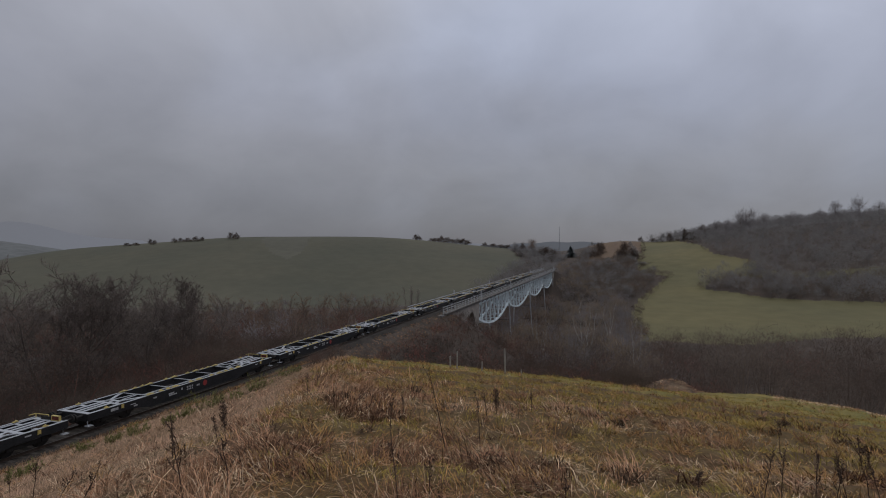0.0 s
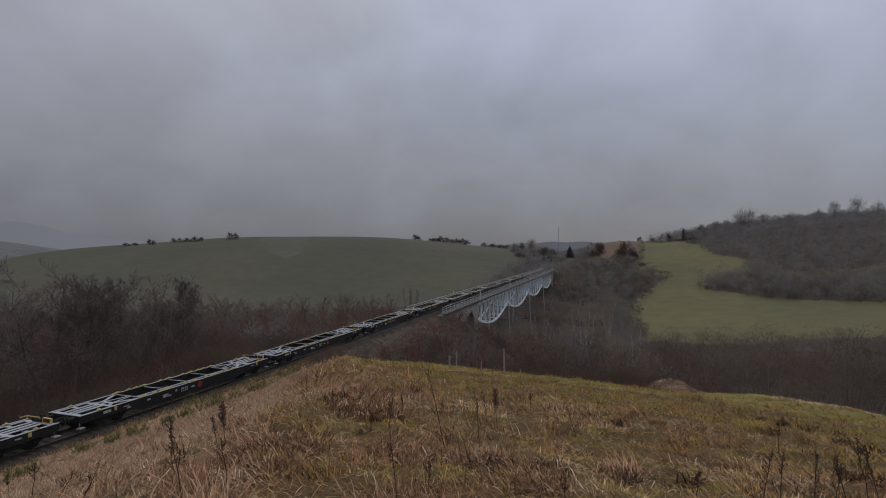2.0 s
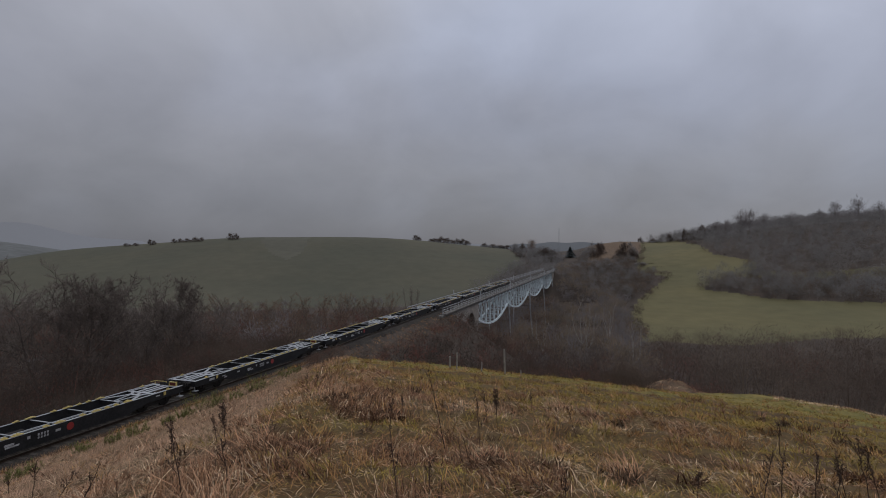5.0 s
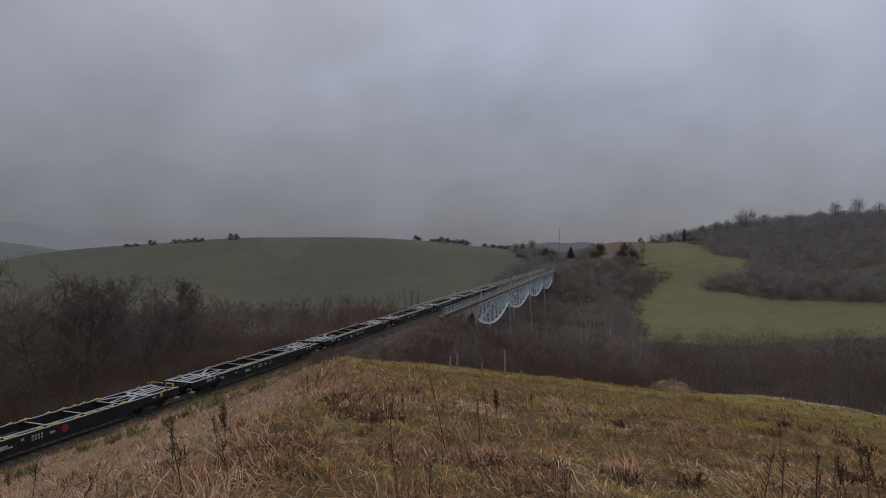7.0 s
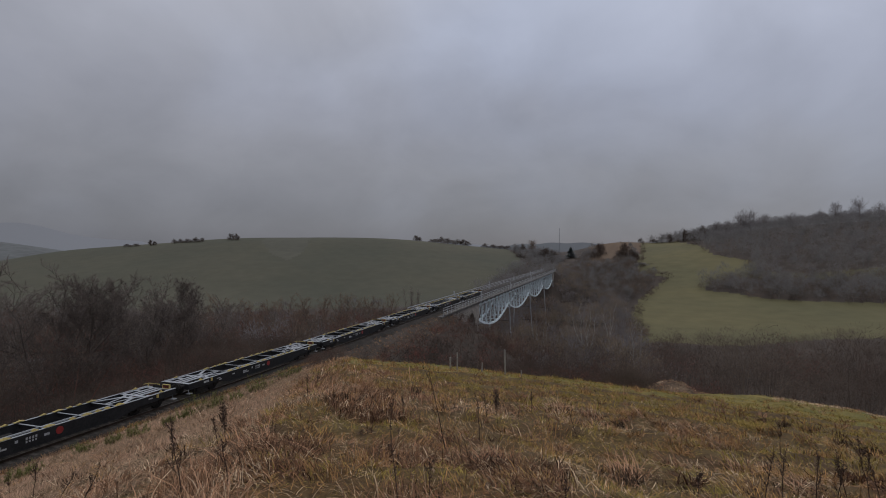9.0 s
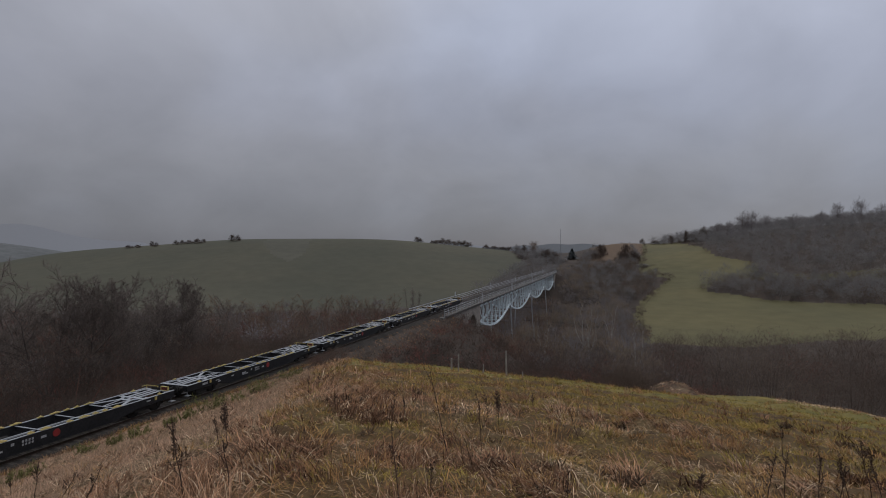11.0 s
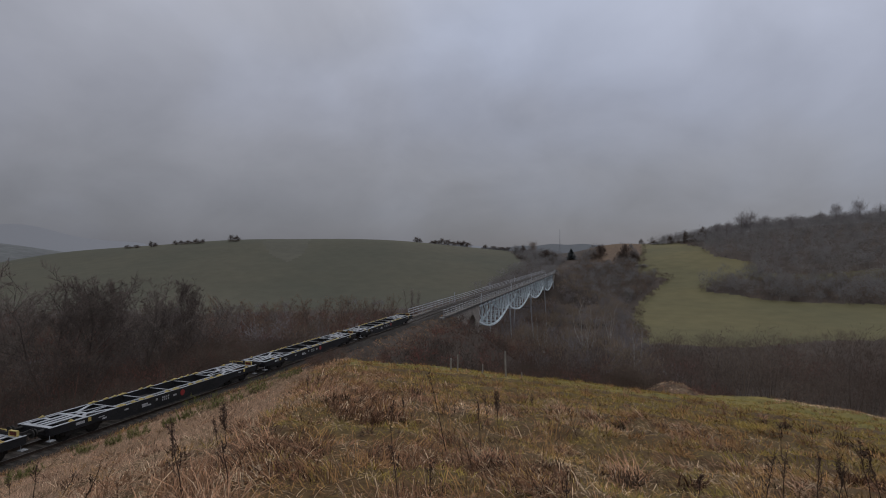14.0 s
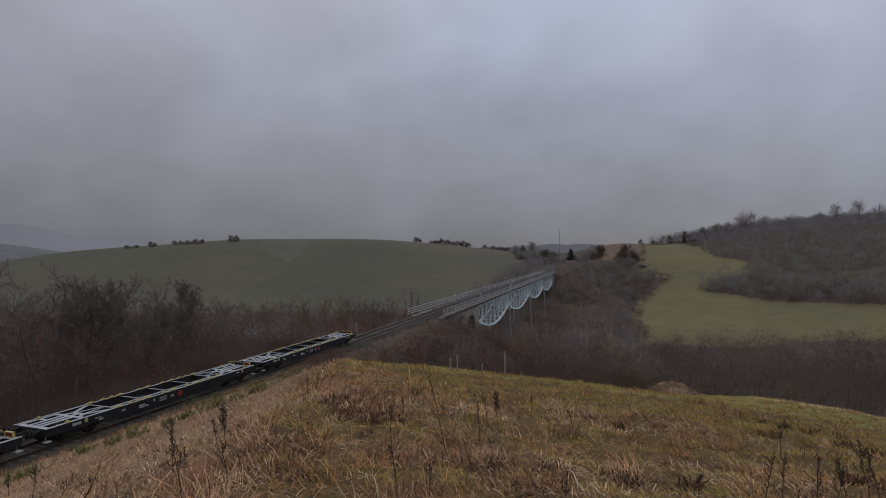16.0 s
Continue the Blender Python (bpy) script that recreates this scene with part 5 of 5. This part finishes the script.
def make_grass():
    sets = {"straw": [], "rust": [], "slope": [], "pale": [], "brown": [], "mixed": [], "green": []}

    def spots(r0, r1, dens):
        n = int(math.radians(100) / 2 * (r1 * r1 - r0 * r0) * dens)
        r = np.sqrt(rng.uniform(r0 * r0, r1 * r1, n))
        th = np.radians(rng.uniform(-50, 50, n))
        x, y = to_world(r * np.sin(th), r * np.cos(th))
        ok = (x > 1.55) & np.isin(zone(x, y), (0, 4, 5))
        return x[ok], y[ok]

    def tufts(key, x, y, per, rad, length, width, droop, windy, lay=0.6, bones=0, fan=0.0):
        """Tufts of blades round each place; windy: the share laid over by the wind; fan: the share that arches outwards."""
        cx, cy = np.repeat(x, per), np.repeat(y, per)
        m = len(cx)
        if m:
            ang = rng.uniform(0, 2 * math.pi, m)
            size = np.repeat(rng.uniform(0.6, 1.3, len(x)), per)
            rr = rad * size * np.sqrt(rng.uniform(0, 1, m))
            blow = 2.2 + 2.0 * waves(cx, cy, 2.4, 9)
            az = np.where(rng.uniform(0, 1, m) < windy, blow, np.where(rng.uniform(0, 1, m) < fan, ang, rng.uniform(0, 2 * math.pi, m)))
            sets[key].append(blades(cx + np.cos(ang) * rr, cy + np.sin(ang) * rr, length * size * rng.uniform(0.5, 1.25, m), width * rng.uniform(0.6, 1.3, m), droop, az, 0.40, lay, bones or (3 if width < 0.0095 else 2)))

    # the sward: short, thin, between the tussocks
    for r0, r1, dens, wid, ln in ((2.0, 5, 70, 0.006, 0.14), (5, 10, 34, 0.008, 0.15), (10, 20, 22, 0.011, 0.16), (20, 38, 7.0, 0.018, 0.15), (38, 75, 1.2, 0.03, 0.12)):
        x, y = spots(r0, r1, dens)
        bare = (waves(x, y, 2.1, 11) > 0.38) & (rng.uniform(0, 1, len(x)) < 0.4)
        x, y = x[~bare], y[~bare]
        soft = on_slope(x, y) > rng.uniform(0.2, 0.8, len(x))
        tufts("slope", x[soft], y[soft], 13, 0.17, ln * 1.5, wid * 0.9, 0.75, 0.7, 0.75)
        x, y = x[~soft], y[~soft]
        t = tone(x, y) + rng.normal(0, 0.22, len(x))
        s = t + 0.35 * waves(x, y, 1.15, 8)
        tufts("straw", x[s > 0.66], y[s > 0.66], 10, 0.12, ln * 1.35, wid, 0.7, 0.6, 0.6)
        k = (s <= 0.66) & (t > 0.22)
        tufts("mixed", x[k], y[k], 10, 0.14, ln, wid, 0.5, 0.4)
        k = t <= 0.22
        tufts("green", x[k], y[k], 10, 0.16, ln * 0.9, wid * 1.1, 0.40, 0.3)
    # tussocks: long blades that arch over and lie down in swirls, dark at the heart
    for r0, r1, dens, per, wid, ln in ((2.0, 6, 2.6, 150, 0.0065, 0.50), (6, 12, 1.55, 105, 0.0085, 0.46), (12, 22, 0.62, 58, 0.012, 0.40), (22, 40, 0.16, 32, 0.018, 0.32)):
        x, y = spots(r0, r1, dens)
        t = tone(x, y) + rng.normal(0, 0.12, len(x)) + 0.25 * waves(x, y, 2.6, 5) - 0.9 * on_slope(x, y)
        u = waves(x, y, 3.3, 13) + rng.normal(0, 0.25, len(x)) + 0.30 + 0.25 * blend(to_view(x, y)[0] + 4)
        k = (t > 0.34) & (u > 0.05)
        tufts("rust", x[k], y[k], int(per * 0.7), 0.22, ln * 0.85, wid, 0.60, 0.6, 0.75, 4 if r1 < 15 else 3, 0.9)
        tufts("straw", x[k], y[k], per // 3, 0.22, ln, wid, 0.60, 0.6, 0.75, 4 if r1 < 15 else 3, 0.9)
        tufts("pale", x[k], y[k], per // 14, 0.20, ln, wid * 0.9, 0.60, 0.6, 0.72, 4 if r1 < 15 else 3, 0.9)
        k = (t > 0.34) & (u <= 0.05)
        tufts("straw", x[k], y[k], per, 0.20, ln, wid, 0.58, 0.6, 0.72, 4 if r1 < 15 else 3, 0.9)
        tufts("pale", x[k], y[k], per // 9, 0.20, ln, wid * 0.9, 0.60, 0.6, 0.72, 4 if r1 < 15 else 3, 0.9)
        k = t > 0.34
        tufts("brown", x[k], y[k], per // 4, 0.22, ln * 0.36, wid * 1.5, 0.4, 0.2, 0.5)
        k = (t <= 0.34) & (t > 0.0)
        tufts("mixed", x[k], y[k], per // 2, 0.20, ln * 0.55, wid, 0.55, 0.45, 0.6, 3, 0.8)
        k = (t <= 0.0) & (t > -0.35)
        tufts("green", x[k], y[k], per // 3, 0.18, ln * 0.42, wid, 0.5, 0.4, 0.55, 3, 0.8)
    # low hummocks of short grass in several tones, all over the open meadow
    for r0, r1, dens, per, wid in ((8, 15, 2.4, 40, 0.011), (15, 24, 1.3, 28, 0.015), (24, 38, 0.5, 22, 0.021)):
        x, y = spots(r0, r1, dens)
        open_land = on_slope(x, y) < 0.4
        x, y = x[open_land], y[open_land]
        t = rng.uniform(0, 1, len(x)) + 0.25 * waves(x, y, 5.5, 3)
        for key, k in (("mixed", t < 0.45), ("green", (t >= 0.45) & (t < 0.68)), ("straw", (t >= 0.68) & (t < 0.86)), ("rust", t >= 0.86)):
            tufts(key, x[k], y[k], per, 0.17, 0.24, wid, 0.5, 0.4, 0.5, 3 if r1 < 20 else 2, 0.9)
    # single bone-pale blades, much paler than the grass around them
    for r0, r1, dens, wid, ln in ((2.0, 6, 90, 0.0060, 0.19), (6, 12, 42, 0.0075, 0.17), (12, 22, 13, 0.0100, 0.14), (22, 40, 2.2, 0.014, 0.12)):
        x, y = spots(r0, r1, dens)
        t = tone(x, y) + rng.normal(0, 0.35, len(x)) + 0.3 * waves(x, y, 2.7, 4) - 0.7 * on_slope(x, y)
        tufts("pale", x[t > 0.30], y[t > 0.30], 4, 0.14, ln, wid * 0.8, 0.75, 0.5, 0.6)
    # the brow behind and beside the eye: the same meadow, thinner
    n = 3200
    th, r = np.radians(rng.uniform(50, 310, n)), np.sqrt(rng.uniform(0.3, 26.0 ** 2, n))
    x, y = to_world(r * np.sin(th), r * np.cos(th))
    ok = (x > 2) & (zone(x, y) != 3)
    x, y = x[ok], y[ok]
    t = 0.35 + 0.5 * waves(x, y, 4.5, 6) + rng.normal(0, 0.25, len(x))
    for key, k in (("straw", t > 0.45), ("mixed", (t <= 0.45) & (t > 0.1)), ("green", t <= 0.1)):
        tufts(key, x[k], y[k], 9, 0.3, 0.2, 0.02, 0.5, 0.5)
    # rank verge between the ballast and the slope
    n = 1500
    x, y = 1.9 + 1.5 * rng.uniform(0, 1, n) ** 1.3, rng.uniform(5, 46, n)
    t = waves(x, y, 5, 3) + rng.normal(0, 0.5, n)
    for key, k in (("slope", t > 0.3), ("brown", (t <= 0.3) & (t > -0.25)), ("mixed", t <= -0.25)):
        tufts(key, x[k], y[k], 12, 0.22, 0.36, 0.014, 0.45, 0.3, 0.5)
    # thin dry grass on the verges and the embankment's shoulder
    for lo, hi, n in ((1.5, 5.0, 900), (-6.5, -2.0, 2600)):
        x, y = rng.uniform(lo, hi, n), rng.uniform(40, 100, n)
        t = rng.uniform(0, 1, n)
        tufts("straw" if lo > 0 else "slope", x[t > 0.5], y[t > 0.5], 9, 0.25, 0.22, 0.028, 0.5, 0.3)
        tufts("mixed", x[t <= 0.5], y[t <= 0.5], 9, 0.25, 0.2, 0.03, 0.5, 0.3)
    # dark dead leaves and burnt-looking clumps between
    for r0, r1, dens, per, wid in ((2.0, 8, 12.0, 42, 0.011), (8, 20, 5.0, 26, 0.016), (20, 40, 1.0, 18, 0.024)):
        x, y = spots(r0, r1, dens)
        t = waves(x, y, 2.1, 11) + rng.normal(0, 0.22, len(x))
        tufts("brown", x[t > 0.2], y[t > 0.2], per, 0.15, 0.14 if r0 < 5 else 0.10, wid, 0.4, 0.2, 0.75)
    # low clumps of dead dock and bramble leaves
    for px, py, n, wide in ((1345, 748, 7, 16), (1385, 752, 9, 20), (1420, 757, 8, 18), (1438, 762, 4, 10), (1480, 772, 6, 12), (1545, 800, 16, 22), (1510, 850, 22, 30), (1555, 860, 20, 22), (1225, 858, 4, 16), (1490, 785, 6, 10), (735, 700, 6, 16), (690, 694, 5, 10), (310, 800, 8, 14), (85, 845, 10, 24), (520, 690, 6, 14), (1090, 755, 5, 14)):
        q = [ground_at(px + rng.normal(0, wide * 0.5), py + rng.normal(0, 2.5)) for _ in range(n)]
        x, y = np.array([p[0] for p in q]), np.array([p[1] for p in q])
        tufts("brown", x, y, 18, 0.10, 0.16, 0.022, 0.3, 0.1, 0.6)
    # three patches of laid, bleached tussocks with dark hearts
    for px, py, wx, wy, n in ((645, 722, 55, 22, 34), (500, 815, 55, 32, 30), (930, 850, 70, 22, 26)):
        q = [ground_at(px + rng.uniform(-1, 1) * wx, py + rng.uniform(-1, 1) * wy) for _ in range(n)]
        x, y, d = (np.array([p[i] for p in q]) for i in range(3))
        wid = 0.0009 * float(d.mean()) + 0.002
        tufts("rust", x, y, 66, 0.2, 0.34, wid, 0.6, 0.7, 0.85, 4, 0.9)
        tufts("pale", x, y, 10, 0.2, 0.30, wid * 0.85, 0.62, 0.75, 0.85, 4, 0.9)
        tufts("brown", x, y, 34, 0.24, 0.16, wid * 1.6, 0.4, 0.2, 0.5)
    # rank dead grass on the heap of earth and a bleached rim along the meadow's brow
    a, b = rng.normal(22.8, 2.4, 420), rng.normal(47.5, 1.6, 420)
    x, y = to_world(a, b)
    for key, k in (("straw", slice(0, 180)), ("brown", slice(180, 395)), ("pale", slice(395, 420))):
        tufts(key, x[k], y[k], 14, 0.3, 0.22, 0.03, 0.6, 0.3, 0.9)
    b = rng.normal(0, 0.5, 420)
    f = rng.uniform(0.64, 0.92, 420)
    b = b + np.interp(f, [0.63, 0.73, 0.85], [33.5, 29.8, 29.5])
    x, y = to_world(f * b, b)
    tufts("straw", x[:220], y[:220], 10, 0.2, 0.16, 0.02, 0.6, 0.3)
    tufts("pale", x[220:], y[220:], 11, 0.25, 0.13, 0.022, 0.6, 0.3)
    names = {"brown": ("dead_leaf_clumps", "dark brown dead leaves among the grass"), "pale": ("pale_grass_blades", "single bone-pale dead grass blades"), "slope": ("cutting_grass", "fine tan winter grass on the cutting slope"), "rust": ("rusty_grass", "rust-brown matted winter grass"), "straw": ("dry_grass", "bleached drooping winter grass in tussocks"), "mixed": ("meadow_grass", "brown and green meadow grass"), "green": ("green_grass", "short green winter grass")}
    for key, got in sets.items():
        vs, fs, n = [], [], 0
        for v, f in got:
            vs.append(v), fs.append(f + n)
            n += len(v)
        tagged(solid(names[key][0], np.vstack(vs), np.vstack(fs), [key]), names[key][1], "grass", kind="stuff")


make_grass()


def make_weed(px, foot, top, lean=0.0, heads=6, side=3, label="dead brown dock stalk with seed heads"):
    x, y, t = ground_at(px, foot)
    h = (foot - top) / 915 * t
    root = new("dead_weed")
    st, hd = Strokes(), Strokes()
    u = np.linspace(0, 1, 6)
    ax = np.array([lean * C, lean * S, 1.0])
    stem = ax[None] * (u * h)[:, None] + rng.normal(0, 0.012 * h, (6, 3)) * u[:, None]
    st.stick(stem, 0.0048 * (1 - 0.7 * u) + 0.0012, 5)
    for k in range(side):
        f = rng.uniform(0.35, 0.85)
        p = np.array([np.interp(f, u, stem[:, c]) for c in range(3)])
        az = rng.uniform(0, 6.28)
        ln = h * rng.uniform(0.12, 0.3)
        q = p + np.array([math.cos(az) * ln * 0.5, math.sin(az) * ln * 0.5, ln * 0.85])
        st.stick([p, (p + q) / 2 + rng.normal(0, 0.01, 3), q], [0.003, 0.0025, 0.0015], 4)
        if heads:
            m = 14
            w = rng.uniform(0.3, 1, m)[:, None]
            hd.slivers(p + (q - p) * w, rng.normal(0, 1, (m, 3)), rng.uniform(0.012, 0.03, m), np.full(m, 0.012))
    for k in range(heads):
        f = 1 - 0.55 * k / max(heads, 1) * rng.uniform(0.7, 1)
        p = np.array([np.interp(f, u, stem[:, c]) for c in range(3)])
        m = 14 if heads < 12 else 40
        wide = 0.010 if heads < 12 else 0.022
        hd.slivers(p + rng.normal(0, [wide, wide, 0.035], (m, 3)), rng.normal(0, 1, (m, 3)), rng.uniform(0.012, 0.030, m), np.full(m, 0.011))
    v, f = st.arrays()
    tagged(solid("stem", v, f, ["stalk"], root), kind="stuff")
    if hd.v:
        v, f = hd.arrays()
        tagged(solid("seed_head", v, f, ["stalk"], root), kind="stuff")
    root.location = (x, y, float(height(x, y)) - 0.02)
    tagged(root, label, "weed", group="dead weeds in the meadow")


def make_weeds():
    for px, foot, top, lean, heads, side in (
            (328, 895, 735, -0.16, 7, 4), (308, 815, 745, -0.05, 5, 2), (402, 790, 712, -0.08, 14, 5), (388, 785, 735, -0.2, 8, 3), (412, 895, 770, -0.15, 3, 2), (880, 752, 688, -0.04, 14, 4),
            (850, 800, 690, -0.06, 3, 2), (790, 800, 650, -0.22, 2, 2), (862, 745, 700, -0.1, 5, 2), (706, 900, 755, -0.1, 3, 3), (760, 895, 815, 0.0, 2, 3), (1378, 800, 752, 0.0, 3, 1),
            (1380, 895, 790, 0.05, 4, 5), (1348, 890, 800, 0.2, 5, 4), (1440, 890, 790, 0.05, 6, 4), (1500, 895, 800, -0.25, 7, 6), (1540, 900, 775, -0.2, 10, 6), (1560, 900, 790, -0.3, 10, 6), (1475, 900, 820, 0.15, 6, 6),
            (60, 900, 810, 0.1, 5, 5), (100, 890, 830, 0.6, 4, 4), (140, 900, 820, 0.5, 3, 4), (20, 880, 835, 0.0, 4, 3), (1020, 770, 720, -0.3, 3, 2), (940, 730, 695, 0.0, 6, 3), (1230, 895, 830, 0.1, 5, 4),
            (1000, 890, 840, 0.0, 2, 3), (545, 700, 660, 0.0, 4, 2), (560, 690, 655, 0.1, 5, 3), (690, 760, 700, 0.1, 4, 3), (715, 735, 700, -0.05, 6, 3)):
        make_weed(px, foot, top, lean, heads, side)


make_weeds()


def make_broom(px, foot, size):
    x, y, t = ground_at(px, foot)
    root = new("broom_bush")
    st, lf = Strokes(), Strokes()
    h = 1.25 * size / 915 * t
    wide = rng.uniform(0.7, 1.5)
    for k in range(int(14 * wide) + 8):
        a, q = rng.uniform(0, 6.28), h * rng.uniform(0.45, 1.1)
        foot_at = np.array([rng.normal(0, 0.28), rng.normal(0, 0.28), 0]) * h * wide
        tip = foot_at + np.array([math.cos(a) * q * 0.4, math.sin(a) * q * 0.4, q * 0.85])
        st.stick([foot_at, foot_at * 0.5 + tip * 0.5, tip], [0.008, 0.005, 0.002], 3)
        m = 34
        w = rng.uniform(0.2, 1, (m, 1))
        lf.slivers(foot_at + (tip - foot_at) * w + rng.normal(0, 0.04 * h, (m, 3)), [0, 0, 0.8] + rng.normal(0, 0.6, (m, 3)), rng.uniform(0.05, 0.12, m), np.full(m, 0.016))
    for nm, s, mat in (("stem", st, "stalk"), ("foliage", lf, "broom")):
        v, f = s.arrays()
        solid(nm, v, f, [mat], root)
    root.location = (x, y, float(height(x, y)) - 0.02)
    tagged(root, "low green broom bush on the cutting slope", "bush", group="broom bushes beside the railway")


for px, foot, size in ((462, 690, 28), (448, 694, 24), (383, 719, 26), (368, 724, 30), (245, 772, 24), (205, 783, 18), (525, 660, 14), (505, 668, 16), (150, 800, 18), (60, 838, 22), (30, 850, 24), (300, 750, 16), (418, 708, 16), (330, 738, 14)):
    make_broom(px, foot, size)


def make_post(px, foot, top, r=0.05):
    x, y, t = ground_at(px, foot)
    h = (foot - top) / 915 * t
    bm = bmesh.new()
    rod(bm, (0, 0, -0.3), (rng.normal(0, 0.02), rng.normal(0, 0.02), h), r, r * 0.9, 10)
    ob = part("fence_post", bm, "post_wood")
    ob.location = (x, y, float(height(x, y)))
    tagged(ob, "weathered grey wooden fence post in the meadow", "post", group="fence posts")


for px, foot, top, r in ((894, 662, 617, 0.047), (809, 653, 622, 0.04), (797, 652, 630, 0.05), (852, 657, 640, 0.035), (922, 664, 654, 0.035)):
    make_post(px, foot, top, r)


def make_marker():
    root = new("track_marker")
    for x in (-0.12, 0.12):
        bm = bmesh.new()
        beam(bm, (x * 2, 0, -0.6), (x, 0, 1.15), 0.09, 0.09)
        part("leg", bm, "post_wood", root)
    bm = bmesh.new()
    box(bm, -0.25, 0.25, -0.03, 0.03, 0.35, 0.5)
    part("board", bm, "post_wood", root)
    root.location = (-3.6, 67.5, 0.0)
    tagged(root, "small weathered wooden marker stand beside the track", "railway marker")


make_marker()


def run(t):
    """How far the train has come at a time: it slows a little all the way."""
    return 9.770 * t - 0.00455 * t * t


def motions():
    for i, ob in enumerate(wagons):
        rows = []
        for t in range(0, 17):
            y = 13.154 + PITCH * (10 - i) - run(t)
            g0, g1 = float(grade(y - 6.9)), float(grade(y + 6.9))
            rows.append((t, pose(0, y, (g0 + g1) / 2, math.degrees(math.atan2(g1 - g0, 13.8)))))
        walk(ob, rows)
        # wheels of 0.92 m roll with it
        for axle in [p for p in ob.children_recursive if p.name.startswith("wheelset")]:
            spot = axle.location.copy()
            walk(axle, [(k / 15, pose(*spot, math.degrees(run(k / 15) / 0.46))) for k in range(241)])


motions()
